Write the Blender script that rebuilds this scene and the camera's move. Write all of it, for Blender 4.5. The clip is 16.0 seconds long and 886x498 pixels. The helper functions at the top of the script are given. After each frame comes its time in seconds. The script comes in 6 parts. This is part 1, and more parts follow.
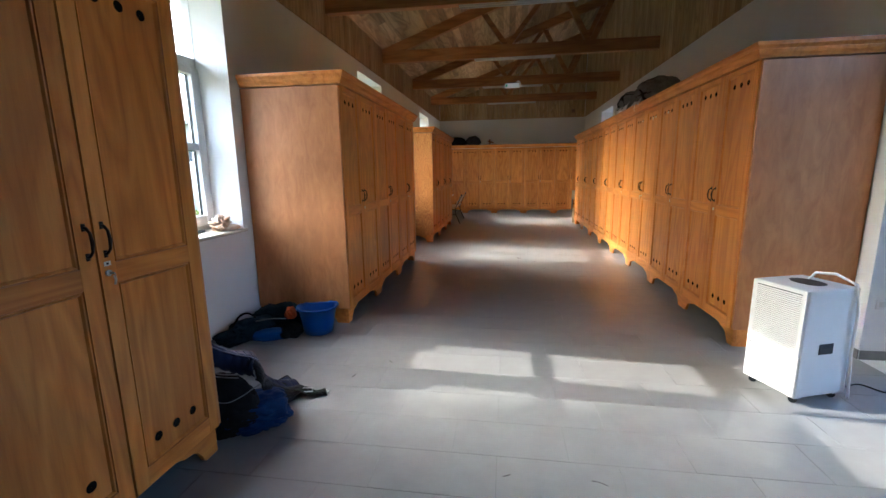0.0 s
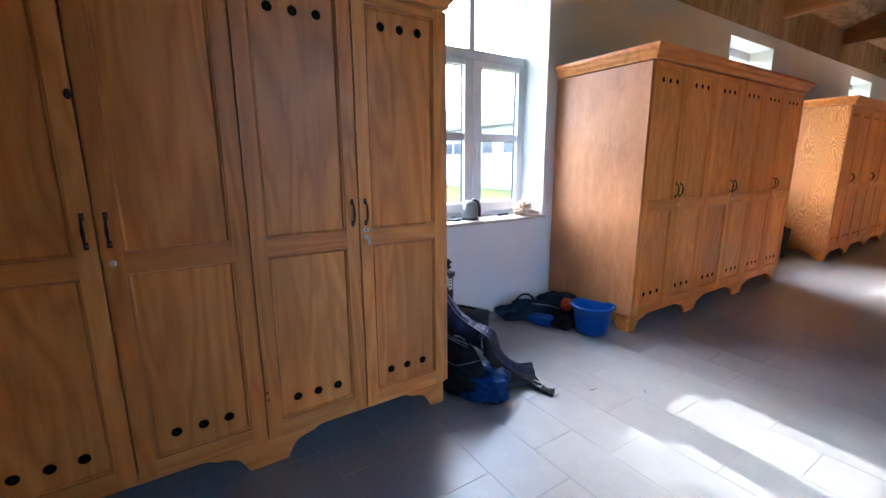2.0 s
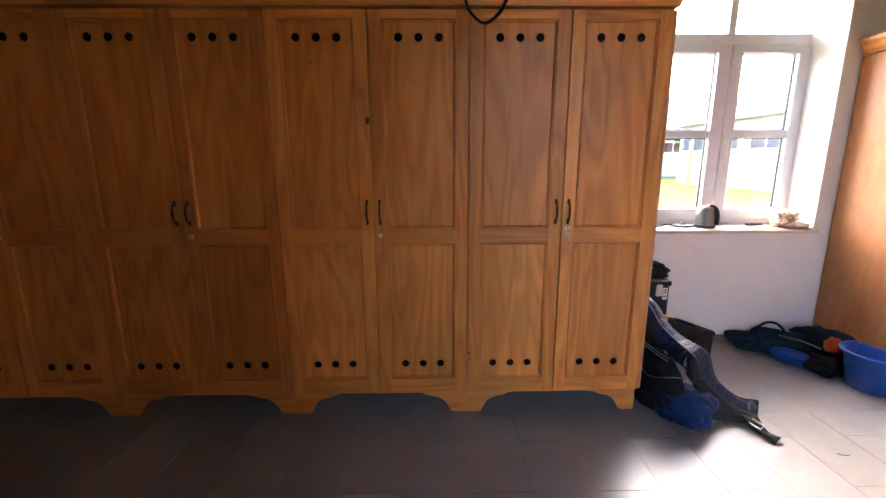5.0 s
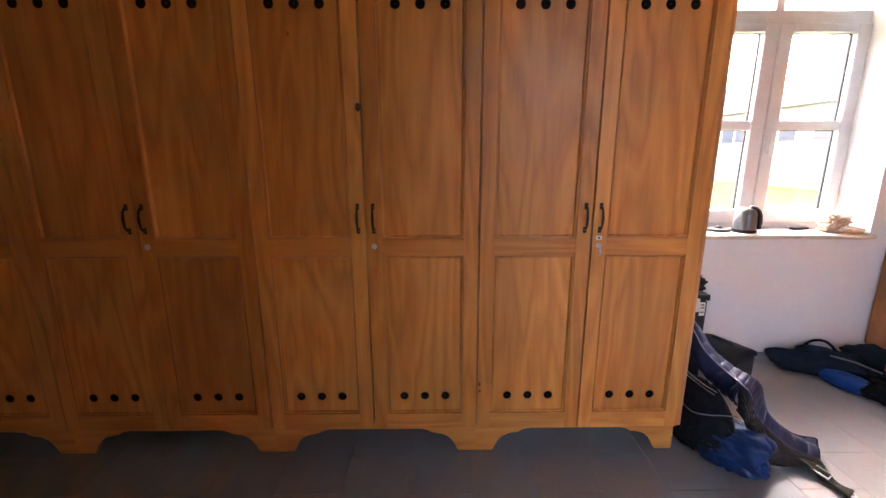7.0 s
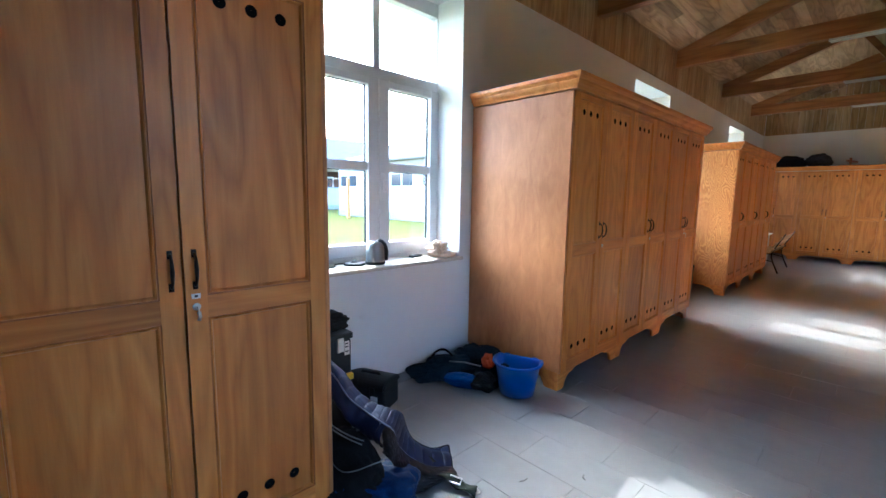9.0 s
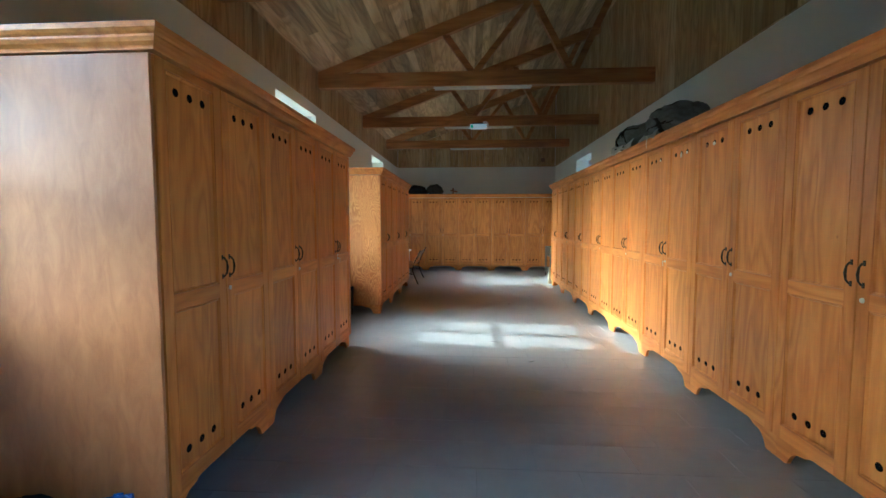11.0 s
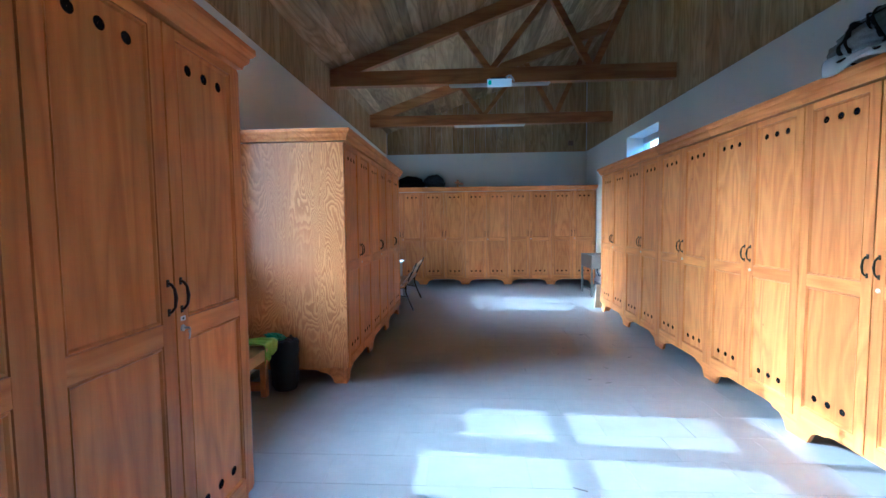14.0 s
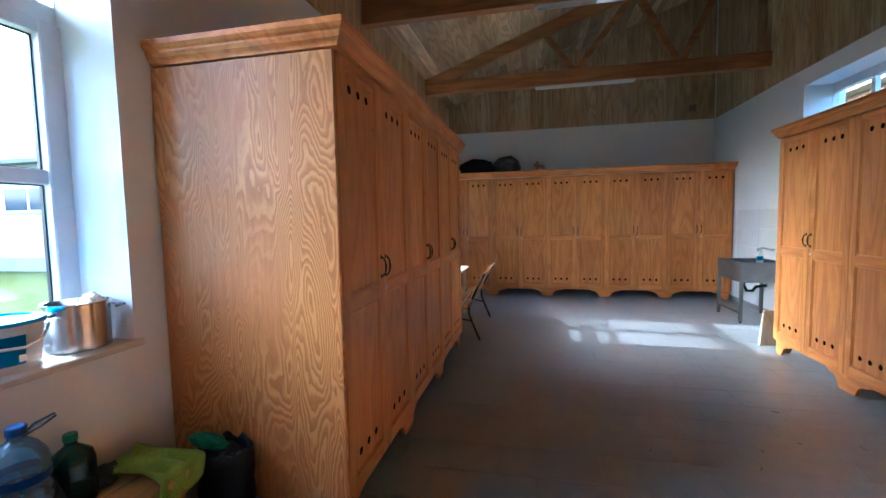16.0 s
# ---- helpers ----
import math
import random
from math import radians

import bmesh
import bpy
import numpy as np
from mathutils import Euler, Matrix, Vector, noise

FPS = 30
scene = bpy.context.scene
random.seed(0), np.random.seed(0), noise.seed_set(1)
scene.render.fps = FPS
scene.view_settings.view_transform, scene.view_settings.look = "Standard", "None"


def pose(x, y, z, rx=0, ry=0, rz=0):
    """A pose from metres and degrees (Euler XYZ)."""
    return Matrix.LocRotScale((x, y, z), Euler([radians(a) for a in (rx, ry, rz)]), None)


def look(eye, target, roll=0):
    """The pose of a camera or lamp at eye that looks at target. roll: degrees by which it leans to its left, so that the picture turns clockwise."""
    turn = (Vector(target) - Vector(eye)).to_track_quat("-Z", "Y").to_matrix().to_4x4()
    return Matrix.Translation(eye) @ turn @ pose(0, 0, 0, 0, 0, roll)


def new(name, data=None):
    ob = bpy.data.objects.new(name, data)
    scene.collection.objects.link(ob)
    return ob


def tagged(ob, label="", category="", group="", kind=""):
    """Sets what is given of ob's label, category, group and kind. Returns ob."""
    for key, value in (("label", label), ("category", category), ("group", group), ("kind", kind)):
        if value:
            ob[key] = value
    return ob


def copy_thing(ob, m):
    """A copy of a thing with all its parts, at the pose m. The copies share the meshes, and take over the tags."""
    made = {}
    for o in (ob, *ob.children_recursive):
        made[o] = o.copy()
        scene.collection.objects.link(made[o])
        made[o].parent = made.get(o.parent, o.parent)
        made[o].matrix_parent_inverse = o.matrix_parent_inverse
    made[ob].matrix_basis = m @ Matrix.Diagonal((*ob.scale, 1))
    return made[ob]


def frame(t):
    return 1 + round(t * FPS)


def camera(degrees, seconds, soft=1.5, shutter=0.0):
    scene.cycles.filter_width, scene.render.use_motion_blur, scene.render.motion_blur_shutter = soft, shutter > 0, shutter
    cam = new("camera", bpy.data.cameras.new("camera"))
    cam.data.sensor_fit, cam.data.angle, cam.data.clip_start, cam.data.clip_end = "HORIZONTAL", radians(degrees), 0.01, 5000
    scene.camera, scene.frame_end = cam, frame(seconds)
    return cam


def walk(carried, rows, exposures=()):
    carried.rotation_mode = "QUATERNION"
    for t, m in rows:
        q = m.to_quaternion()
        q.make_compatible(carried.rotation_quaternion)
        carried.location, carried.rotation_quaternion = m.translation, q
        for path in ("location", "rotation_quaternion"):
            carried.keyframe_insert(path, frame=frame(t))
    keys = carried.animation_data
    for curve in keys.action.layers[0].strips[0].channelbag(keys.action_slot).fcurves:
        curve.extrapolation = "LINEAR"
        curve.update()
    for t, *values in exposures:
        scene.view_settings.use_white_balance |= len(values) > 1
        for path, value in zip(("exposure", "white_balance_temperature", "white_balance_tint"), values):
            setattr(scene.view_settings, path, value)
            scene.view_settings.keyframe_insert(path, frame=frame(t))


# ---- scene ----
from mathutils.bvhtree import BVHTree

cam = camera(93.1, 16.0)
EXPOSURES = [(0.0, 4.28, 5250, 4), (0.5, 4.54, 5450, 7), (1.5, 4.97, 4850, 8), (2.5, 5.0, 4850, 6), (3.5, 5.13, 5300, 8), (4.5, 5.35, 6100, 15), (7.5, 5.6, 6500, 23), (8.5, 5.03, 5050, 3), (9.5, 4.51, 4700, 1), (10.0, 4.19, 4950, -3), (12.5, 5.05, 3300, -14), (13.5, 4.7, 3560, -6), (14.5, 4.85, 3580, -3), (15.0, 5.0, 3590, -6), (15.5, 4.53, 3950, -2), (16.0, 4.42, 4100, 0)]
PATH = [
    (0, (0.003, -0.004, 1.481), (-0.292, 1.941, 1.119), -0.8),
    (0.5, (0.07, 0.164, 1.493), (-0.775, 1.937, 1.117), -0.5),
    (1, (0.239, 0.259, 1.498), (-1.092, 1.698, 1.102), -0.3),
    (1.5, (0.398, 0.359, 1.498), (-1.093, 1.632, 1.102), -0.6),
    (2, (0.502, 0.523, 1.486), (-1.139, 1.594, 1.087), -0.3),
    (2.5, (0.633, 0.602, 1.497), (-1.183, 1.33, 1.086), -0.5),
    (3, (0.779, 0.638, 1.535), (-1.067, 1.285, 1.118), -0.2),
    (3.5, (0.798, 0.635, 1.54), (-1.072, 1.211, 1.128), -0.2),
    (4, (0.812, 0.638, 1.533), (-1.127, 0.893, 1.118), -0.4),
    (4.5, (0.806, 0.633, 1.53), (-1.148, 0.688, 1.111), -0.4),
    (5, (0.801, 0.626, 1.524), (-1.156, 0.66, 1.111), -0.2),
    (5.2, (0.775, 0.616, 1.511), (-1.183, 0.653, 1.106), -0.3),
    (7.5, (0.333, 0.618, 1.539), (-1.614, 0.648, 1.081), 0.1),
    (8, (0.275, 0.767, 1.54), (-1.646, 1.123, 1.113), 0.5),
    (8.5, (0.129, 0.876, 1.507), (-1.565, 1.891, 1.192), 1.1),
    (9, (0.089, 1.0, 1.506), (-1.343, 2.372, 1.255), 0.9),
    (9.5, (0.117, 1.181, 1.506), (-1.219, 2.651, 1.272), 0.4),
    (10, (0.104, 1.352, 1.512), (-0.757, 3.146, 1.313), 0.6),
    (10.2, (0.071, 1.46, 1.501), (-0.586, 3.341, 1.33), 0.6),
    (12.3, (-0.256, 3.036, 1.506), (-0.189, 5.032, 1.391), -0.6),
    (12.5, (-0.278, 3.246, 1.495), (-0.241, 5.242, 1.378), -0.7),
    (13, (-0.323, 3.747, 1.529), (-0.341, 5.743, 1.408), -0.8),
    (13.5, (-0.41, 4.308, 1.54), (-0.492, 6.303, 1.417), -0.7),
    (14, (-0.397, 4.87, 1.514), (-0.508, 6.863, 1.391), -0.6),
    (14.5, (-0.466, 5.399, 1.491), (-0.605, 7.39, 1.365), -0.7),
    (15, (-0.519, 5.946, 1.492), (-0.67, 7.936, 1.361), -0.6),
    (15.5, (-0.57, 6.477, 1.493), (-0.746, 8.465, 1.359), -0.7),
    (16, (-0.649, 6.946, 1.511), (-1.077, 8.895, 1.368), -1.1),
]
walk(cam, [(t, look(eye, target, roll)) for t, eye, target, roll in PATH], EXPOSURES)

# ---- world, sun, light ----
world = bpy.data.worlds.new("sky")
scene.world = world
world.use_nodes = True
wn = world.node_tree.nodes
sky = wn.new("ShaderNodeTexSky")
sky.sky_type, sky.sun_disc = "NISHITA", False
SUN_WAY = Vector((1.0, -0.085, -0.555)).normalized()
sky.sun_elevation = math.asin(-SUN_WAY.z)
sky.sun_rotation = math.atan2(-SUN_WAY.x, -SUN_WAY.y)
sky.dust_density, sky.ozone_density = 7.0, 1.5
wn["Background"].inputs["Strength"].default_value = 0.15
world.node_tree.links.new(sky.outputs["Color"], wn["Background"].inputs["Color"])
sun = new("sun", bpy.data.lights.new("sun", "SUN"))
sun.data.energy, sun.data.angle, sun.data.color = 0.45, radians(0.55), (1.0, 0.85, 0.67)
sun.matrix_world = look((-20, 3, 12), Vector((-20, 3, 12)) + SUN_WAY)

# ---- plan ----
XW, XE, YN, YS = -2.49, 2.73, 16.05, -4.6       # inner faces of the walls
WT = 0.45                                       # wall thickness
ZW = 3.33                                       # top of the white plaster
SLOPE = 0.357
CW, CD, CN = -1.51, 1.87, 15.13                 # fronts of the wardrobe rows
HTOP = 2.385


def roof_z(x, lift=0.0):
    return 3.67 + (x - XW) * SLOPE + lift


# ---- mesh helpers ----
def obj(name, bm, mat, parent=None, label="", smooth=False):
    me = bpy.data.meshes.new(name)
    bm.normal_update()
    bm.to_mesh(me)
    bm.free()
    if mat is not None:
        for m in (mat if isinstance(mat, (list, tuple)) else [mat]):
            me.materials.append(m)
    if smooth:
        me.polygons.foreach_set("use_smooth", [True] * len(me.polygons))
    ob = new(name, me)
    if parent is not None:
        ob.parent = parent
    if label:
        ob["label"] = label
    return ob


def part(name, bm, material, parent, label="", smooth=False):
    return obj(name, bm, material, parent, label, smooth)


def thing(name, label, category, m=None, group="", kind=""):
    e = new(name)
    e.empty_display_size = 0.1
    if m is not None:
        e.matrix_basis = m
    return tagged(e, label, category, group, kind)


def box(bm, x0, x1, y0, y1, z0, z1, bevel=0.0, m=None, seg=1):
    vs = [bm.verts.new(p) for p in ((x0, y0, z0), (x1, y0, z0), (x1, y1, z0), (x0, y1, z0), (x0, y0, z1), (x1, y0, z1), (x1, y1, z1), (x0, y1, z1))]
    fs = [bm.faces.new([vs[i] for i in f]) for f in ((3, 2, 1, 0), (4, 5, 6, 7), (0, 1, 5, 4), (1, 2, 6, 5), (2, 3, 7, 6), (3, 0, 4, 7))]
    if m is not None:
        bmesh.ops.transform(bm, matrix=m, verts=vs)
    if bevel:
        es = list({e for f in fs for e in f.edges})
        bmesh.ops.bevel(bm, geom=es, offset=bevel, segments=seg, profile=0.6, affect="EDGES")
    return vs


def boxbm(*a, **k):
    bm = bmesh.new()
    box(bm, *a, **k)
    return bm


def prism(bm, pts, axis, a, b):
    """Extrude a polygon of 2D points along an axis from a to b."""
    def p3(p, t):
        return {"x": (t, p[0], p[1]), "y": (p[0], t, p[1]), "z": (p[0], p[1], t)}[axis]
    lo = [bm.verts.new(p3(p, a)) for p in pts]
    hi = [bm.verts.new(p3(p, b)) for p in pts]
    n = len(pts)
    fs = [bm.faces.new(lo), bm.faces.new(hi)]
    for i in range(n):
        fs.append(bm.faces.new((lo[i], lo[(i + 1) % n], hi[(i + 1) % n], hi[i])))
    bmesh.ops.recalc_face_normals(bm, faces=fs)
    return lo + hi


def lathe(bm, profile, seg=24, cx=0, cy=0, closed=False):
    """Turn a profile of (radius, z) round the vertical axis, crisp where the profile bends sharply."""
    rings = []
    for r, z in profile:
        rings.append([bm.verts.new((cx + r * math.cos(2 * math.pi * i / seg), cy + r * math.sin(2 * math.pi * i / seg), z)) for i in range(seg)])
    for a, b in zip(rings, rings[1:]):
        for i in range(seg):
            bm.faces.new((a[i], a[(i + 1) % seg], b[(i + 1) % seg], b[i]))
    for p, q, r, ring in zip(profile, profile[1:], profile[2:], rings[1:]):
        a, b = Vector((q[0] - p[0], q[1] - p[1])), Vector((r[0] - q[0], r[1] - q[1]))
        if a.length > 1e-6 and b.length > 1e-6 and a.angle(b) > 0.7:
            for i in range(seg):
                bm.edges.get((ring[i], ring[(i + 1) % seg])).smooth = False
    if closed:
        bm.faces.new(list(reversed(rings[0])))
        bm.faces.new(rings[-1])
    return [v for r in rings for v in r]


def along(pts, t):
    """A point on a smooth line through pts, t from 0 to 1."""
    n = len(pts) - 1
    s = min(max(t, 0), 1) * n
    i = min(int(s), n - 1)
    f = s - i
    p = [Vector(pts[min(max(i + k, 0), n)]) for k in (-1, 0, 1, 2)]
    return 0.5 * ((2 * p[1]) + (p[2] - p[0]) * f + (2 * p[0] - 5 * p[1] + 4 * p[2] - p[3]) * f * f + (3 * p[1] - p[0] - 3 * p[2] + p[3]) * f ** 3)


def tube(bm, pts, r, seg=8, flat=1.0):
    """A round or flattened bar along points."""
    pts = [Vector(p) for p in pts]
    rings = []
    up0 = None
    for i, p in enumerate(pts):
        d = (pts[min(i + 1, len(pts) - 1)] - pts[max(i - 1, 0)]).normalized()
        up = Vector((0, 0, 1)) if abs(d.z) < 0.95 else Vector((0, 1, 0))
        if up0 is not None:
            up = up0
        s = d.cross(up)
        if s.length < 1e-4:
            s = d.orthogonal()
        s.normalize()
        u = s.cross(d).normalized()
        up0 = u
        rr = r[i] if isinstance(r, (list, tuple)) else r
        rings.append([bm.verts.new(p + s * rr * math.cos(2 * math.pi * k / seg) + u * rr * flat * math.sin(2 * math.pi * k / seg)) for k in range(seg)])
    for a, b in zip(rings, rings[1:]):
        for k in range(seg):
            bm.faces.new((a[k], a[(k + 1) % seg], b[(k + 1) % seg], b[k]))
    bm.faces.new(list(reversed(rings[0])))
    bm.faces.new(rings[-1])
    bmesh.ops.recalc_face_normals(bm, faces=bm.faces[:])


# ---- materials ----
def material(name, colour, rough=0.5, metal=0.0, **kw):
    m = bpy.data.materials.new(name)
    m.use_nodes = True
    b = m.node_tree.nodes["Principled BSDF"]
    b.inputs["Base Color"].default_value = (*colour, 1)
    b.inputs["Roughness"].default_value = rough
    b.inputs["Metallic"].default_value = metal
    for k, v in kw.items():
        b.inputs[k.replace("_", " ")].default_value = v
    return m


class Nodes:
    """Short hand for building node trees."""

    def __init__(self, m):
        self.t = m.node_tree
        self.b = m.node_tree.nodes["Principled BSDF"]

    def n(self, kind, **kw):
        x = self.t.nodes.new(kind)
        for k, v in kw.items():
            if k in x.inputs:
                x.inputs[k].default_value = v
        return x

    def link(self, a, b):
        self.t.links.new(a, b)

    def coords(self, scale=(1, 1, 1), shift=True, output="Object"):
        tc = self.n("ShaderNodeTexCoord")
        mp = self.n("ShaderNodeMapping")
        mp.inputs["Scale"].default_value = scale
        self.link(tc.outputs[output], mp.inputs["Vector"])
        if shift:
            oi = self.n("ShaderNodeObjectInfo")
            mul = self.n("ShaderNodeVectorMath")
            mul.operation = "SCALE"
            cb = self.n("ShaderNodeCombineXYZ")
            self.link(oi.outputs["Random"], cb.inputs[0])
            self.link(oi.outputs["Random"], cb.inputs[1])
            self.link(oi.outputs["Random"], cb.inputs[2])
            self.link(cb.outputs[0], mul.inputs[0])
            mul.inputs["Scale"].default_value = 37.0
            self.link(mul.outputs[0], mp.inputs["Location"])
        return mp.outputs[0]

    def noise(self, vec, scale, detail=4, rough=0.55, dist=0.0):
        x = self.n("ShaderNodeTexNoise")
        x.inputs["Scale"].default_value, x.inputs["Detail"].default_value = scale, detail
        x.inputs["Roughness"].default_value, x.inputs["Distortion"].default_value = rough, dist
        self.link(vec, x.inputs["Vector"])
        return x.outputs["Fac"]

    def ramp(self, fac, stops):
        x = self.n("ShaderNodeValToRGB")
        e = x.color_ramp.elements
        while len(e) < len(stops):
            e.new(0.5)
        for el, (p, c) in zip(e, stops):
            el.position = p
            el.color = (*c, 1) if len(c) == 3 else c
        self.link(fac, x.inputs[0])
        return x.outputs["Color"]

    def mix(self, a, b, fac, mode="MIX"):
        x = self.n("ShaderNodeMix")
        x.data_type, x.blend_type = "RGBA", mode
        for s, v in ((0, fac), (6, a), (7, b)):
            if hasattr(v, "is_linked"):
                self.link(v, x.inputs[s])
            else:
                x.inputs[s].default_value = v if s == 0 else (*v, 1)
        return x.outputs[2]

    def maths(self, op, a, b=0.0):
        x = self.n("ShaderNodeMath")
        x.operation = op
        for i, v in enumerate((a, b)):
            if hasattr(v, "is_linked"):
                self.link(v, x.inputs[i])
            else:
                x.inputs[i].default_value = v
        return x.outputs[0]

    def bump(self, height, strength=0.2, dist=0.002):
        x = self.n("ShaderNodeBump")
        x.inputs["Strength"].default_value, x.inputs["Distance"].default_value = strength, dist
        self.link(height, x.inputs["Height"])
        self.link(x.outputs[0], self.b.inputs["Normal"])

    def colour(self, c):
        self.link(c, self.b.inputs["Base Color"])

    def rough(self, fac, lo, hi):
        x = self.n("ShaderNodeMapRange")
        x.inputs["To Min"].default_value, x.inputs["To Max"].default_value = lo, hi
        self.link(fac, x.inputs["Value"])
        self.link(x.outputs[0], self.b.inputs["Roughness"])


def wood(name, dark, mid, light, grain=(26, 26, 1.6), rough=(0.34, 0.48), vary=0.14, contour=6.0, island=False, knots=False):
    """Straight and cathedral grain, long way along the axis with the small grain scale."""
    def axis(wide, long):
        return tuple(long if g < 5 else wide for g in grain)
    m = material(name, mid, 0.4, Specular_IOR_Level=0.4)
    k = Nodes(m)
    v = k.coords(grain)
    fine = k.noise(v, 2.2, 6, 0.6, 0.3)
    v2 = k.coords(axis(3.0, 0.42))
    big = k.noise(v2, 1.8, 2, 0.4, 0.5)
    rings = k.maths("FRACT", k.maths("MULTIPLY", big, contour))
    rings = k.maths("ABSOLUTE", k.maths("SUBTRACT", rings, 0.5))
    c = k.ramp(rings, [(0.0, dark), (0.22, mid), (0.5, light)])
    c2 = k.ramp(fine, [(0.28, dark), (0.47, mid), (0.7, light)])
    c = k.mix(c, c2, 0.42)
    tone = k.noise(k.coords(axis(1.2, 0.3)), 1.3, 2)
    c = k.mix(c, k.ramp(tone, [(0.3, (0.8, 0.76, 0.7)), (0.7, (1.12, 1.1, 1.08))]), 0.8, "MULTIPLY")
    oi = k.n("ShaderNodeObjectInfo")
    if island:
        gi = k.n("ShaderNodeNewGeometry")
        c = k.mix(c, k.ramp(gi.outputs["Random Per Island"], [(0.0, (0.62, 0.6, 0.58)), (0.5, (0.95, 0.93, 0.9)), (1.0, (1.3, 1.3, 1.32))]), 1.0, "MULTIPLY")
    c = k.mix(c, k.ramp(oi.outputs["Random"], [(0.0, (1 - vary * 0.6, 1 - vary * 1.1, 1 - vary * 1.6)), (0.55, (1.0, 0.98, 0.95)), (1.0, (1.1, 1.12, 1.16))]), 1.0, "MULTIPLY")
    if knots:
        vo = k.n("ShaderNodeTexVoronoi")
        vo.inputs["Scale"].default_value = 3.1
        k.link(k.coords(axis(1.0, 0.8)), vo.inputs["Vector"])
        c = k.mix(c, k.ramp(vo.outputs["Distance"], [(0.013, (0.12, 0.09, 0.08)), (0.02, (0.55, 0.5, 0.45)), (0.036, (1, 1, 1))]), 1.0, "MULTIPLY")
    k.colour(c)
    k.rough(fine, *rough)
    k.bump(fine, 0.12, 0.002)
    return m


PINE_TONES = ((0.45, 0.157, 0.027), (0.59, 0.228, 0.042), (0.7, 0.309, 0.066))
PINE = wood("varnished_pine", *PINE_TONES, contour=7.0, knots=True)
PINE_H = wood("varnished_pine_rail", *PINE_TONES, grain=(1.6, 26, 26))
BOARD_TONES = ((0.24, 0.162, 0.082), (0.41, 0.292, 0.155), (0.53, 0.4, 0.23))
BOARD = wood("weathered_boards", *BOARD_TONES, grain=(30, 30, 1.5), rough=(0.6, 0.8), vary=0.2, knots=True)
BOARD_Y = wood("weathered_roof_boards", *BOARD_TONES, grain=(30, 1.5, 30), rough=(0.6, 0.8), vary=0.0, island=True)
BEAM = wood("stained_beam", (0.19, 0.08, 0.022), (0.33, 0.15, 0.045), (0.44, 0.22, 0.074), contour=3.0, grain=(1.4, 26, 26), rough=(0.45, 0.65))
BENCHWOOD = wood("bench_pine", (0.3, 0.132, 0.036), (0.48, 0.24, 0.07), (0.58, 0.33, 0.11), grain=(26, 1.6, 26))


def plywood():
    """Rotary-cut veneer: pale wavy bands between thin dark contour lines."""
    m = material("varnished_plywood", (0.5, 0.22, 0.06), 0.3)
    k = Nodes(m)
    v = k.coords((3.4, 3.4, 0.72))
    wob = k.noise(k.coords((16, 16, 6)), 1.6, 3, 0.5)
    big = k.noise(v, 1.15, 2, 0.4, 0.75)
    s = k.maths("ADD", k.maths("MULTIPLY", big, 38.0), k.maths("MULTIPLY", wob, 1.7))
    saw = k.maths("FRACT", s)
    c = k.ramp(saw, [(0.0, (0.4, 0.145, 0.027)), (0.35, (0.5, 0.197, 0.04)), (0.66, (0.68, 0.322, 0.084)), (0.86, (0.63, 0.285, 0.07)), (1.0, (0.4, 0.145, 0.027))])
    patch = k.noise(k.coords((1.3, 1.3, 0.55)), 1.6, 2)
    plain = k.ramp(k.noise(k.coords((20, 20, 1.4)), 2.0, 5), [(0.3, (0.42, 0.155, 0.036)), (0.7, (0.53, 0.22, 0.06))])
    c = k.mix(plain, c, k.ramp(patch, [(0.4, (0.15, 0.15, 0.15)), (0.54, (0.9, 0.9, 0.9))]))
    k.colour(c)
    k.rough(patch, 0.34, 0.46)
    k.bump(saw, 0.04, 0.001)
    return m


PLY = plywood()
CREAMW = wood("pale_bare_board", (0.5, 0.42, 0.28), (0.62, 0.54, 0.38), (0.7, 0.63, 0.47))


def veneer():
    """Quiet maple-like side boards with faint cloudy figure."""
    m = material("varnished_veneer", (0.5, 0.22, 0.06), 0.3, Specular_IOR_Level=0.5)
    k = Nodes(m)
    f = k.noise(k.coords((9, 9, 3)), 1.7, 5, 0.6, 0.6)
    c = k.ramp(f, [(0.3, (0.47, 0.185, 0.058)), (0.55, (0.57, 0.245, 0.082)), (0.75, (0.64, 0.295, 0.105))])
    g = k.noise(k.coords((2, 2, 1.2)), 1.0, 2)
    c = k.mix(c, k.ramp(g, [(0.3, (0.8, 0.77, 0.74)), (0.7, (1.05, 1.05, 1.05))]), 1.0, "MULTIPLY")
    k.colour(c)
    k.rough(f, 0.36, 0.48)
    return m


VENEER = veneer()


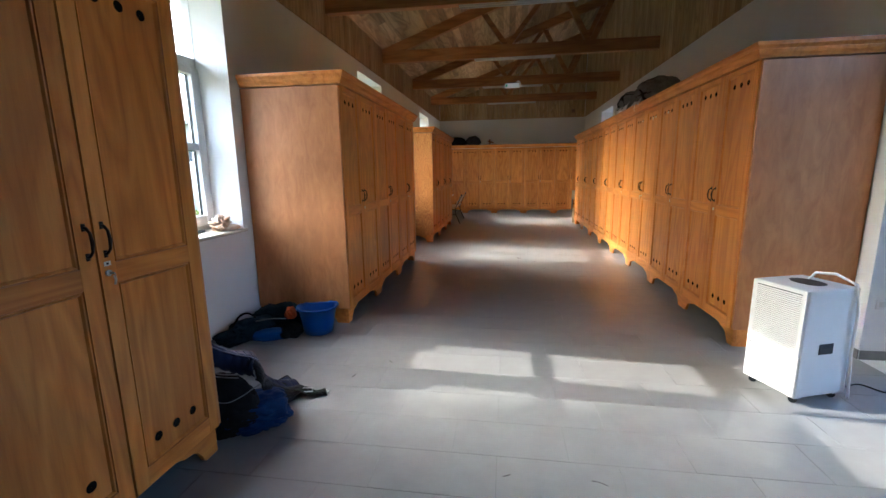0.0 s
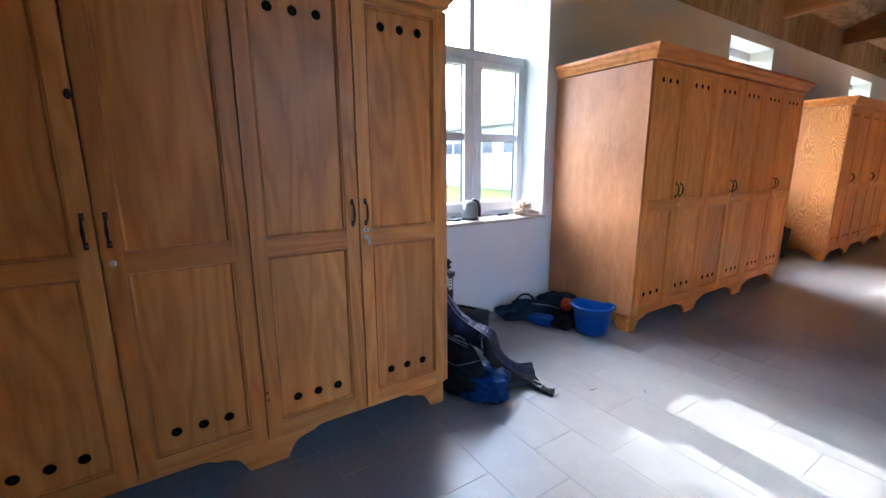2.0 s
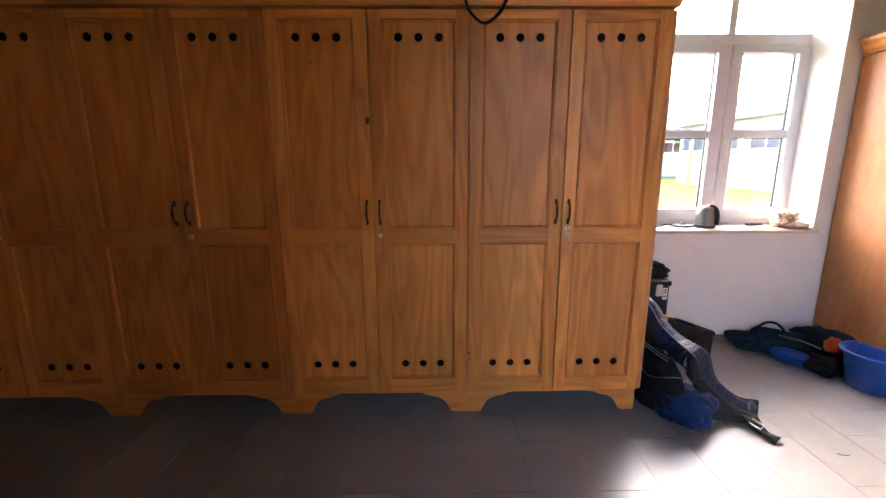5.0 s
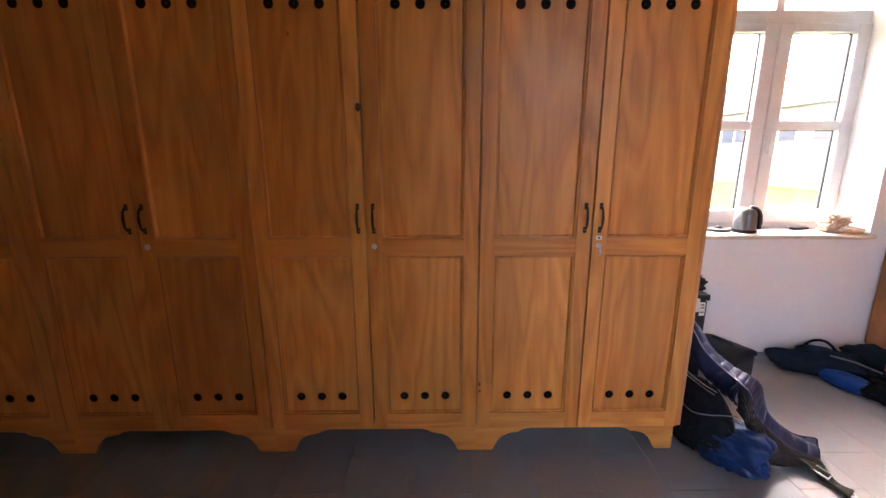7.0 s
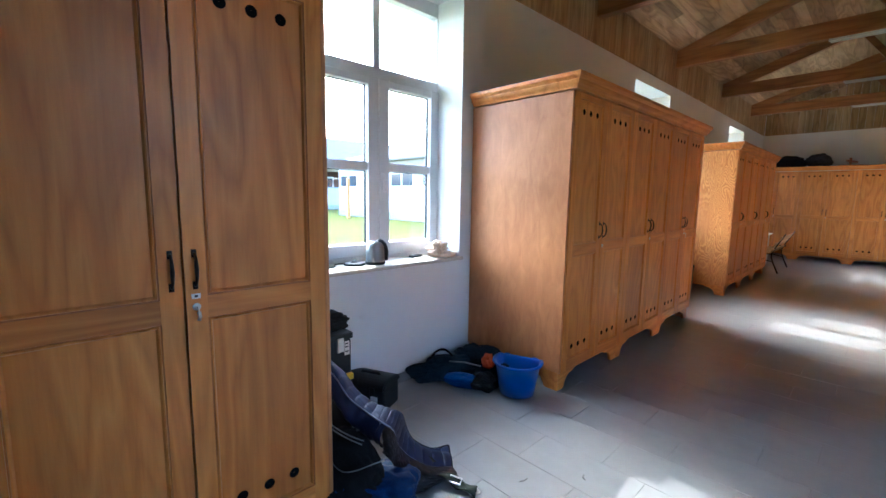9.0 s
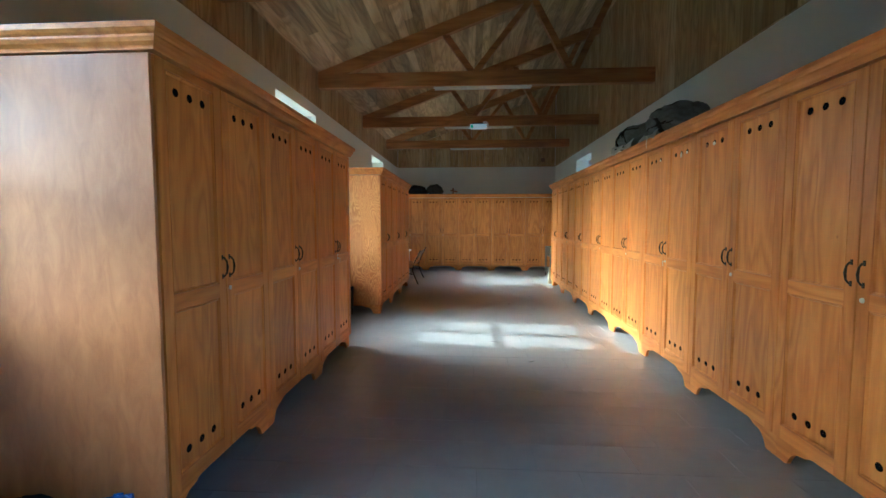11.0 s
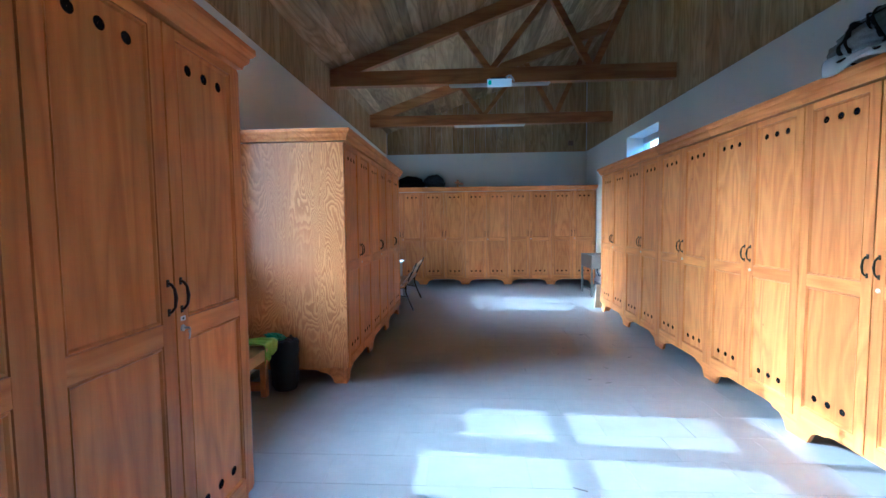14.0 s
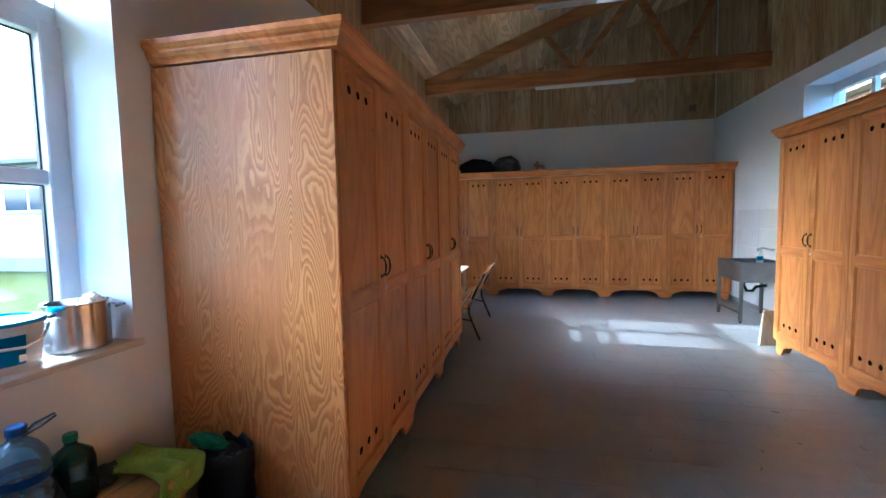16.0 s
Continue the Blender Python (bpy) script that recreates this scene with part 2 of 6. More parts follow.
def tile():
    m = material("grey_tile", (0.26, 0.26, 0.265), 0.35)
    k = Nodes(m)
    p = k.coords((1, 1, 1), False, "Generated")
    g = k.n("ShaderNodeNewGeometry")
    fine = k.noise(g.outputs["Position"], 7, 3, 0.6)
    big = k.noise(g.outputs["Position"], 1.1, 4, 0.6)
    c = k.ramp(fine, [(0.3, (0.262, 0.262, 0.257)), (0.7, (0.29, 0.29, 0.284))])
    c = k.mix(c, k.ramp(big, [(0.3, (0.93, 0.925, 0.915)), (0.7, (1.04, 1.04, 1.04))]), 1.0, "MULTIPLY")
    oi = k.n("ShaderNodeObjectInfo")
    c = k.mix(c, k.ramp(oi.outputs["Random"], [(0.0, (0.985, 0.985, 0.985)), (1.0, (1.015, 1.015, 1.015))]), 1.0, "MULTIPLY")
    k.colour(c)
    k.rough(k.noise(g.outputs["Position"], 1.3, 2, 0.5), 0.3, 0.38)
    k.bump(k.noise(g.outputs["Position"], 45, 2, 0.5), 0.06, 0.0006)
    return m


TILE = tile()
GROUT = material("dark_grout", (0.205, 0.205, 0.2), 0.9)
MOULD = wood("darker_moulding", (0.29, 0.092, 0.018), (0.44, 0.155, 0.032), (0.55, 0.215, 0.05))


def plaster():
    m = material("white_plaster", (0.78, 0.78, 0.77), 0.85)
    k = Nodes(m)
    g = k.n("ShaderNodeNewGeometry")
    a = k.noise(g.outputs["Position"], 0.8, 4, 0.6)
    b = k.noise(g.outputs["Position"], 90, 3, 0.6)
    smear = k.noise(g.outputs["Position"], 4.0, 5, 0.7, 0.4)
    c = k.ramp(a, [(0.3, (0.73, 0.738, 0.742)), (0.7, (0.785, 0.792, 0.795))])
    c = k.mix(c, k.ramp(smear, [(0.62, (1, 1, 1)), (0.78, (0.88, 0.87, 0.84))]), 1.0, "MULTIPLY")
    k.colour(c)
    k.bump(b, 0.15, 0.002)
    return m


PLASTER = plaster()


def fabric(name, dark, light, scale=220, rough=0.9, gloss=0.2):
    m = material(name, light, rough, Specular_IOR_Level=gloss)
    k = Nodes(m)
    v = k.coords((1, 1, 1))
    w = k.noise(v, scale, 2)
    big = k.noise(v, 7, 4, 0.6)
    k.colour(k.mix(k.ramp(big, [(0.3, dark), (0.7, light)]), k.ramp(w, [(0.35, (0.75, 0.75, 0.75)), (0.65, (1.1, 1.1, 1.1))]), 1.0, "MULTIPLY"))
    k.bump(k.noise(v, 30, 4, 0.55), 0.2, 0.002)
    return m


def stained(name, a, b, rough, scale=6.0, metal=0.0, bump=0.05):
    m = material(name, a, rough, metal)
    k = Nodes(m)
    f = k.noise(k.coords((1, 1, 1)), scale, 5, 0.65)
    k.colour(k.ramp(f, [(0.3, a), (0.7, b)]))
    k.rough(f, max(rough * 0.8, 0.285) if rough > 0.27 else rough * 0.8, max(0.3, min(1.0, rough * 1.25)) if rough > 0.27 else min(rough * 1.25, 0.265))
    k.bump(k.noise(k.coords((1, 1, 1)), scale * 12, 3), bump, 0.001)
    return m


PVC = stained("white_pvc", (0.56, 0.57, 0.6), (0.62, 0.63, 0.66), 0.3)


def window_glass():
    """Clear thin glass: nearly all passes straight through, with a faint gloss."""
    m = bpy.data.materials.new("window_glass")
    m.use_nodes = True
    t = m.node_tree
    t.nodes.remove(t.nodes["Principled BSDF"])
    clear = t.nodes.new("ShaderNodeBsdfTransparent")
    clear.inputs["Color"].default_value = (1, 1, 1, 1)
    gloss = t.nodes.new("ShaderNodeBsdfGlossy")
    gloss.inputs["Roughness"].default_value = 0.05
    mix = t.nodes.new("ShaderNodeMixShader")
    mix.inputs[0].default_value = 0.03
    t.links.new(clear.outputs[0], mix.inputs[1])
    t.links.new(gloss.outputs[0], mix.inputs[2])
    t.links.new(mix.outputs[0], t.nodes["Material Output"].inputs["Surface"])
    return m


GLASS = window_glass()


def clear_plastic(name, tint):
    """A thin tinted shell: light passes through it, with a film of gloss and a little haze."""
    m = bpy.data.materials.new(name)
    m.use_nodes = True
    t = m.node_tree
    b = t.nodes["Principled BSDF"]
    b.inputs["Base Color"].default_value = (*[c * 0.8 for c in tint], 1)
    b.inputs["Roughness"].default_value = 0.12
    clear = t.nodes.new("ShaderNodeBsdfTransparent")
    clear.inputs["Color"].default_value = (*tint, 1)
    k = Nodes(m)
    f = k.noise(k.coords((1, 1, 0.6)), 26, 3, 0.6)
    mr = k.n("ShaderNodeMapRange")
    mr.inputs["From Min"].default_value, mr.inputs["From Max"].default_value = 0.35, 0.7
    mr.inputs["To Min"].default_value, mr.inputs["To Max"].default_value = 0.1, 0.38
    k.link(f, mr.inputs["Value"])
    mix = t.nodes.new("ShaderNodeMixShader")
    k.link(mr.outputs[0], mix.inputs[0])
    k.link(clear.outputs[0], mix.inputs[1])
    k.link(b.outputs[0], mix.inputs[2])
    gloss = t.nodes.new("ShaderNodeBsdfGlossy")
    gloss.inputs["Roughness"].default_value = 0.06
    rim = t.nodes.new("ShaderNodeFresnel")
    rim.inputs["IOR"].default_value = 1.5
    top = t.nodes.new("ShaderNodeMixShader")
    k.link(rim.outputs[0], top.inputs[0])
    k.link(mix.outputs[0], top.inputs[1])
    k.link(gloss.outputs[0], top.inputs[2])
    k.link(top.outputs[0], t.nodes["Material Output"].inputs["Surface"])
    return m

IRON = stained("dark_iron", (0.02, 0.016, 0.014), (0.045, 0.036, 0.03), 0.42, 20, 0.7)
STEEL = stained("brushed_steel", (0.55, 0.55, 0.55), (0.62, 0.62, 0.62), 0.33, 2, 1.0, 0.0)
POTSTEEL = stained("polished_steel", (0.4, 0.4, 0.41), (0.48, 0.48, 0.49), 0.2, 2, 1.0, 0.0)
SINKSTEEL = stained("worn_steel", (0.15, 0.148, 0.146), (0.22, 0.216, 0.21), 0.36, 4, 0.9, 0.0)
SILL = stained("sill_stone", (0.5, 0.46, 0.39), (0.62, 0.58, 0.51), 0.35, 14)
SKIRT = stained("grey_skirting_tile", (0.2, 0.2, 0.195), (0.27, 0.268, 0.26), 0.4, 5)
BLACKP = stained("black_plastic", (0.006, 0.008, 0.0095), (0.013, 0.016, 0.019), 0.45, 9)
YELLOWP = stained("yellow_plastic", (0.62, 0.4, 0.02), (0.72, 0.48, 0.03), 0.4)
LABELW = stained("paper_label", (0.66, 0.66, 0.63), (0.76, 0.76, 0.73), 0.6)
BLUEP = stained("blue_plastic", (0.002, 0.055, 0.25), (0.003, 0.07, 0.31), 0.4, 5)
NAVY = fabric("navy_quilt", (0.002, 0.0025, 0.0045), (0.006, 0.007, 0.011), 300, 0.5, 0.35)
NAVYQ = fabric("navy_nylon", (0.002, 0.006, 0.026), (0.006, 0.015, 0.06), 300, 0.5, 0.2)
BLUEB = fabric("bright_blue_nylon", (0.004, 0.05, 0.22), (0.008, 0.085, 0.34), 220, 0.5)
BLUEC = fabric("blue_cloth", (0.004, 0.022, 0.085), (0.011, 0.05, 0.165), 220, 0.5)
TEALC = fabric("dark_teal_cloth", (0.006, 0.015, 0.026), (0.015, 0.034, 0.055))
BLACKC = fabric("black_cloth", (0.004, 0.004, 0.005), (0.013, 0.013, 0.015))
GREYC = fabric("grey_canvas", (0.15, 0.152, 0.156), (0.26, 0.262, 0.265), 260)
ORANGEC = fabric("orange_cloth", (0.4, 0.06, 0.02), (0.6, 0.12, 0.03))
LIMEC = fabric("lime_cloth", (0.16, 0.24, 0.02), (0.32, 0.42, 0.05))
CREAMB = stained("cream_plastic_bag", (0.66, 0.42, 0.24), (0.8, 0.7, 0.58), 0.3, 14)
WHITEP = stained("white_plastic", (0.68, 0.69, 0.7), (0.76, 0.77, 0.78), 0.3)
WHITEM = stained("white_enamel", (0.6, 0.6, 0.59), (0.66, 0.66, 0.65), 0.35, 3)
CYANP = stained("cyan_plastic", (0.01, 0.27, 0.55), (0.02, 0.34, 0.66), 0.3)
GREENP = stained("green_plastic", (0.01, 0.16, 0.07), (0.02, 0.25, 0.12), 0.3)
DKGREEN = material("dark_green_glass", (0.01, 0.05, 0.03), 0.1, Transmission_Weight=0.5, IOR=1.45)
WATERB = clear_plastic("clear_blue_plastic", (0.4, 0.68, 0.98))
BINBAG = stained("black_bin_bag", (0.003, 0.0035, 0.0035), (0.007, 0.008, 0.008), 0.5, 12)
LEATHER = stained("brown_leather", (0.16, 0.05, 0.02), (0.28, 0.1, 0.04), 0.45)
OLIVEC = fabric("olive_webbing", (0.05, 0.055, 0.035), (0.11, 0.11, 0.08))
DKOLIVE = fabric("dark_olive_webbing", (0.016, 0.02, 0.014), (0.04, 0.045, 0.032))
RENDERW = stained("white_render", (0.36, 0.36, 0.35), (0.44, 0.44, 0.43), 0.9, 1.5)
PLINTH = stained("grey_plinth", (0.2, 0.21, 0.22), (0.28, 0.29, 0.3), 0.9, 2)
ROOFT = stained("grey_roofing", (0.15, 0.146, 0.138), (0.21, 0.205, 0.195), 0.95, 2)
ROOFT.node_tree.nodes["Principled BSDF"].inputs["Specular IOR Level"].default_value = 0.0
CREAMR = stained("cream_render", (0.5, 0.45, 0.33), (0.6, 0.55, 0.42), 0.9, 3)
KETTLE = stained("dull_steel", (0.15, 0.165, 0.18), (0.2, 0.22, 0.235), 0.34, 3, 0.8, 0.0)
SLATE = stained("dark_slate_plastic", (0.045, 0.05, 0.06), (0.07, 0.075, 0.085), 0.22, 4)
BROWNW = stained("brown_boarding", (0.12, 0.07, 0.045), (0.2, 0.12, 0.08), 0.8, 2)
DARKG = material("dark_window_glass", (0.05, 0.06, 0.07), 0.08)
PIPING = stained("satin_piping", (0.16, 0.18, 0.26), (0.24, 0.26, 0.34), 0.4)
FILM = stained("pale_plastic_film", (0.36, 0.37, 0.39), (0.46, 0.47, 0.49), 0.35, 12)
CHARC = fabric("charcoal_fleece", (0.007, 0.007, 0.009), (0.017, 0.017, 0.021))
LEAF = stained("leaf", (0.035, 0.06, 0.015), (0.07, 0.1, 0.03), 0.6, 4)
STRAW = material("straw", (0.05, 0.042, 0.03), 0.95, Specular_IOR_Level=0.0)
TUBE = stained("lamp_diffuser", (0.62, 0.62, 0.6), (0.7, 0.7, 0.68), 0.4)
GREENS = material("green_sign", (0.01, 0.32, 0.16), 0.35)
GREENS.node_tree.nodes["Principled BSDF"].inputs["Emission Color"].default_value = (0.02, 0.6, 0.3, 1)
GREENS.node_tree.nodes["Principled BSDF"].inputs["Emission Strength"].default_value = 0.012
LAMPW = stained("lit_lamp_cover", (0.7, 0.72, 0.7), (0.74, 0.76, 0.74), 0.4)
LAMPW.node_tree.nodes["Principled BSDF"].inputs["Emission Color"].default_value = (0.9, 1.0, 0.95, 1)
LAMPW.node_tree.nodes["Principled BSDF"].inputs["Emission Strength"].default_value = 0.009
KNOT = stained("dark_knot", (0.02, 0.009, 0.004), (0.05, 0.02, 0.008), 0.5, 60)
# painted darkness for the inside of the bored holes
HOLE_BLACK = material("matt_black_disc", (0.004, 0.004, 0.004), 0.95, Specular_IOR_Level=0.1)


for m in (BINBAG, BLACKP):
    m.node_tree.nodes["Principled BSDF"].inputs["Specular IOR Level"].default_value = 0.3


def lawn():
    m = material("lawn", (0.09, 0.16, 0.03), 0.95, Specular_IOR_Level=0.0)
    k = Nodes(m)
    g = k.n("ShaderNodeNewGeometry")
    a = k.noise(g.outputs["Position"], 0.35, 5, 0.65)
    b = k.noise(g.outputs["Position"], 14, 4, 0.7)
    c = k.mix(k.ramp(a, [(0.3, (0.052, 0.064, 0.022)), (0.7, (0.08, 0.088, 0.034))]), k.ramp(b, [(0.3, (0.6, 0.6, 0.6)), (0.7, (1.3, 1.3, 1.2))]), 1.0, "MULTIPLY")
    k.colour(c)
    k.bump(b, 0.6, 0.03)
    return m


GRASS = lawn()

# ---- setting ----
def wall_x(name, x0, x1, y0, y1, z0, z1, holes):
    """A wall along y with rectangular openings (y0, y1, z0, z1) through it."""
    bm = bmesh.new()
    ys = sorted({y0, y1, *[h[0] for h in holes], *[h[1] for h in holes]})
    for a, b in zip(ys, ys[1:]):
        hs = [h for h in holes if h[0] <= a and h[1] >= b]
        if hs:
            h = hs[0]
            if h[2] > z0:
                box(bm, x0, x1, a, b, z0, h[2])
            if h[3] < z1:
                box(bm, x0, x1, a, b, h[3], z1)
        else:
            box(bm, x0, x1, a, b, z0, z1)
    bmesh.ops.remove_doubles(bm, verts=bm.verts[:], dist=1e-4)
    return tagged(obj(name, bm, PLASTER), "white painted plaster wall", "wall", kind="structure")


WINS_W = [(2.30, 3.67), (7.14, 8.53), (12.29, 13.70)]
WZ0, WZ1 = 0.97, 3.17
WINS_E = [(11.97, 13.32)]
floor = tagged(obj("floor", boxbm(XW - WT, XE + WT, YS - 0.3, YN + 0.3, -0.2, -0.004), GROUT), "large grey floor tiles, dusty and worn", "floor", kind="structure")
wall_west = wall_x("wall_west", XW - WT, XW, YS - 0.3, YN + 0.3, -0.2, 3.9, [(a, b, WZ0, WZ1) for a, b in WINS_W])
# unseen stretch of wall, given dark timber to cut bounced light
wall_southeast = tagged(obj("wall_southeast", boxbm(XE, XE + WT, YS - 0.3, 1.698, -0.2, 6.0), BEAM), "unseen stained timber wall, dark to cut bounced light", "wall", kind="structure")
wall_east = wall_x("wall_east", XE, XE + WT, 1.7, YN + 0.3, -0.2, 6.0, [(1.7, 3.5, 0, 3.12)] + [(a, b, WZ0, 3.12) for a, b in WINS_E])
wall_north = tagged(obj("wall_north", boxbm(XW, XE, YN, YN + 0.3, -0.2, 6.0), PLASTER), "white painted plaster end wall", "wall", kind="structure")
# unseen closing wall, kept dark so that it reflects little light
wall_south = tagged(obj("wall_south", boxbm(XW, XE, YS - 0.3, YS, -0.2, 6.0), BEAM), "unseen stained timber end wall, dark to cut bounced light", "wall", kind="structure")
# roof: boards run along y up the slope, all in one mesh
bm = bmesh.new()
rng = random.Random(5)
n = 44
x0, x1 = XW - 0.5, XE + 0.05
step = (x1 - x0) / n
for i in range(n):
    a, b = x0 + i * step, x0 + (i + 1) * step - 0.004
    y = YS - 0.3
    while y < YN + 0.3:
        e = min(y + rng.uniform(2.6, 4.6), YN + 0.3)
        d = rng.uniform(0.0, 0.004)
        prism(bm, [(a, roof_z(a, 0.205 + d)), (b, roof_z(b, 0.205 + d)), (b, roof_z(b, 0.235)), (a, roof_z(a, 0.235))], "y", y, e - 0.003)
        y = e
prism(bm, [(x0, roof_z(x0, 0.24)), (x1, roof_z(x1, 0.24)), (x1, roof_z(x1, 0.4)), (x0, roof_z(x0, 0.4))], "y", YS - 0.3, YN + 0.3)
ceiling = tagged(obj("ceiling", bm, BOARD_Y), "sloping ceiling of weathered grey-brown boards", "ceiling", kind="structure")
# eaves added to block the sun from the upper half of the transom panes
xe0, xe1 = XW - WT - 0.62, XW - WT - 0.002
bm = bmesh.new()
prism(bm, [(xe0, roof_z(xe0, 0.0)), (xe1, roof_z(xe1, 0.0)), (xe1, roof_z(xe1, 0.3)), (xe0, roof_z(xe0, 0.3))], "y", YS - 0.3, YN + 0.3)
tagged(obj("eaves", bm, RENDERW), "white eaves added over the long wall to cut the transom sun", "eaves", kind="structure")

# ---- trusses ----
TRUSSES = [0.55, 3.25, 5.95, 8.66, 11.42, 14.12]
for y in TRUSSES:
    tr = thing("roof_truss", "stained timber roof truss across the room", "roof truss", pose(0, y, 0), "roof trusses")
    part("bottom_chord", boxbm(XW + 0.02, XE - 0.02, -0.06, 0.06, 3.62, 3.84, 0.006), BEAM, tr)
    bm = bmesh.new()
    prism(bm, [(XW + 0.02, 3.842), (XW + 0.48, 3.842), (XE - 0.02, roof_z(XE, 0.0)), (XE - 0.02, roof_z(XE, 0.2)), (XW + 0.02, roof_z(XW, 0.205))], "y", -0.05, 0.05)
    part("top_chord", bm, BEAM, tr)
    for xb, xt in ((-0.05, -0.45), (0.02, 0.82), (1.46, 0.9), (1.54, 2.25)):
        bm = bmesh.new()
        w = 0.055
        prism(bm, [(xb - w, 3.842), (xb + w, 3.842), (xt + w, roof_z(xt) - 0.002), (xt - w, roof_z(xt) - 0.002)], "y", -0.045, 0.045)
        part("web", bm, BEAM, tr)

# ---- windows ----
def window(name, x, y0, y1, z0, z1, into, label):
    """into: +1 where the room lies on the +x side."""
    w = thing(name, label, "window", kind="structure")
    d0, d1 = x - 0.035, x + 0.035
    f, sy0, sy1 = 0.055, y0, y1
    y0, y1 = y0 + 0.02, y1 + 0.05
    bm = bmesh.new()
    box(bm, d0, d1, y0, y0 + f, z0, z1)
    box(bm, d0, d1, y1 - f, y1, z0, z1)
    box(bm, d0, d1, y0 + f, y1 - f, z0, z0 + f)
    box(bm, d0, d1, y0 + f, y1 - f, z1 - 0.11, z1)
    zt = 2.41
    box(bm, d0, d1, y0 + f, y1 - f, zt, zt + 0.1)
    ym = (y0 + y1) / 2
    box(bm, d0 + 0.01, d1 - 0.01, ym - 0.03, ym + 0.03, zt + 0.1, z1 - 0.11)
    part("window_frame", bm, PVC, w)
    e0, e1 = (x - 0.025, x + 0.055) if into > 0 else (x - 0.055, x + 0.025)
    for a, b in ((y0 + f - 0.015, ym - 0.002), (ym + 0.002, y1 - f + 0.015)):
        bm = bmesh.new()
        s, st = 0.1, 0.06
        za, zb = z0 + f - 0.015, zt + 0.015
        box(bm, e0, e1, a, a + s, za, zb, 0.006)
        box(bm, e0, e1, b - s, b, za, zb, 0.006)
        box(bm, e0 + .001, e1 - .001, a + s, b - s, za, za + s, 0.004)
        box(bm, e0 + .001, e1 - .001, a + s, b - s, zb - st, zb, 0.004)
        box(bm, e0 + 0.01, e1 - 0.01, a + s, b - s, 1.70, 1.765, 0.004)
        part("sash", bm, PVC, w)
        for c, d in ((za + s, 1.70), (1.765, zb - st)):
            p = part("pane", boxbm(x - 0.003, x + 0.003, a + s, b - s, c, d), GLASS, w)
            p.visible_shadow = False
            g = bmesh.new()
            for q in ((a + s, a + s + 0.007, c, d), (b - s - 0.007, b - s, c, d), (a + s + 0.007, b - s - 0.007, c, c + 0.006), (a + s + 0.007, b - s - 0.007, d - 0.006, d)):
                box(g, x - 0.009, x + 0.009, *q)
            part("gasket", g, BLACKP, p, "black rubber gasket")
    for a, b in ((y0 + f, ym - 0.03), (ym + 0.03, y1 - f)):
        p = part("pane", boxbm(x - 0.003, x + 0.003, a, b, zt + 0.1, z1 - 0.11), GLASS, w)
        p.visible_shadow = False
    xi = e1 if into > 0 else e0
    bm = bmesh.new()
    box(bm, min(xi, xi + into * 0.012), max(xi, xi + into * 0.012), ym + 0.02, ym + 0.05, 1.62, 1.69, 0.003)
    box(bm, min(xi + into * 0.012, xi + into * 0.035), max(xi + into * 0.012, xi + into * 0.035), ym + 0.025, ym + 0.045, 1.53, 1.68, 0.006)
    part("handle", bm, PVC, w)
    bm = bmesh.new()
    if into > 0:
        box(bm, x + 0.036, XW + 0.03, sy0 - 0.03, sy1 + 0.03, z0 - 0.026, z0 + 0.004, 0.006)
    else:
        box(bm, XE - 0.03, x - 0.036, sy0 - 0.03, sy1 + 0.03, z0 - 0.026, z0 + 0.004, 0.006)
    return w, bm


for i, (a, b) in enumerate(WINS_W):
    w, bm = window("window_%d" % (i + 1), XW - 0.35, a, b, WZ0, WZ1, 1, "white plastic casement window with glazing bars")
    part("window_sill", bm, SILL, w)
w, bm = window("window_4", XE + 0.35, *WINS_E[0], WZ0, 3.12, -1, "white plastic casement window above the wardrobes")
part("window_sill", bm, SILL, w)

# unseen door, glazed to bring daylight onto the first row, as its sheen suggests
d1 = thing("door_1", "unseen closed white glazed double door with a fanlight, assumed for daylight, and a light-blocking side panel", "door", kind="structure")
DX = XE + 0.38
for a, b, z0, z1 in ((1.7, 1.744, -0.004, 3.12), (3.456, 3.5, -0.004, 3.12), (2.9, 2.944, -0.004, 3.12), (1.744, 2.9, 2.256, 2.32), (1.744, 2.9, 3.07, 3.12), (2.3, 2.344, 2.32, 3.07)):
    part("frame_bar", boxbm(DX - 0.04, DX + 0.04, a, b, z0, z1), PVC, d1)
# solid panel added to keep the door's light off the long row's end
part("side_panel", boxbm(DX - 0.02, DX + 0.02, 2.944, 3.456, 0.0, 3.12), PVC, d1)
for a, b in ((1.744, 2.3), (2.344, 2.9)):
    p = part("pane", boxbm(DX - 0.003, DX + 0.003, a, b, 2.32, 3.07), GLASS, d1)
    p.visible_shadow = False
for a, b in ((1.746, 2.32), (2.324, 2.898)):
    bm = bmesh.new()
    box(bm, DX - 0.03, DX + 0.03, a, a + 0.09, 0.006, 2.254, 0.004)
    box(bm, DX - 0.03, DX + 0.03, b - 0.09, b, 0.006, 2.254, 0.004)
    for z0, z1 in ((0.006, 0.3), (0.98, 1.06), (2.164, 2.254)):
        box(bm, DX - 0.029, DX + 0.029, a + 0.09, b - 0.09, z0, z1, 0.004)
    leaf = part("leaf", bm, PVC, d1)
    for z0, z1 in ((0.3, 0.98), (1.06, 2.164)):
        p = part("pane", boxbm(DX - 0.003, DX + 0.003, a + 0.09, b - 0.09, z0, z1), GLASS, leaf)
        p.visible_shadow = False
bm = bmesh.new()
box(bm, DX - 0.042, DX - 0.031, 2.35, 2.385, 0.94, 1.12, 0.003)
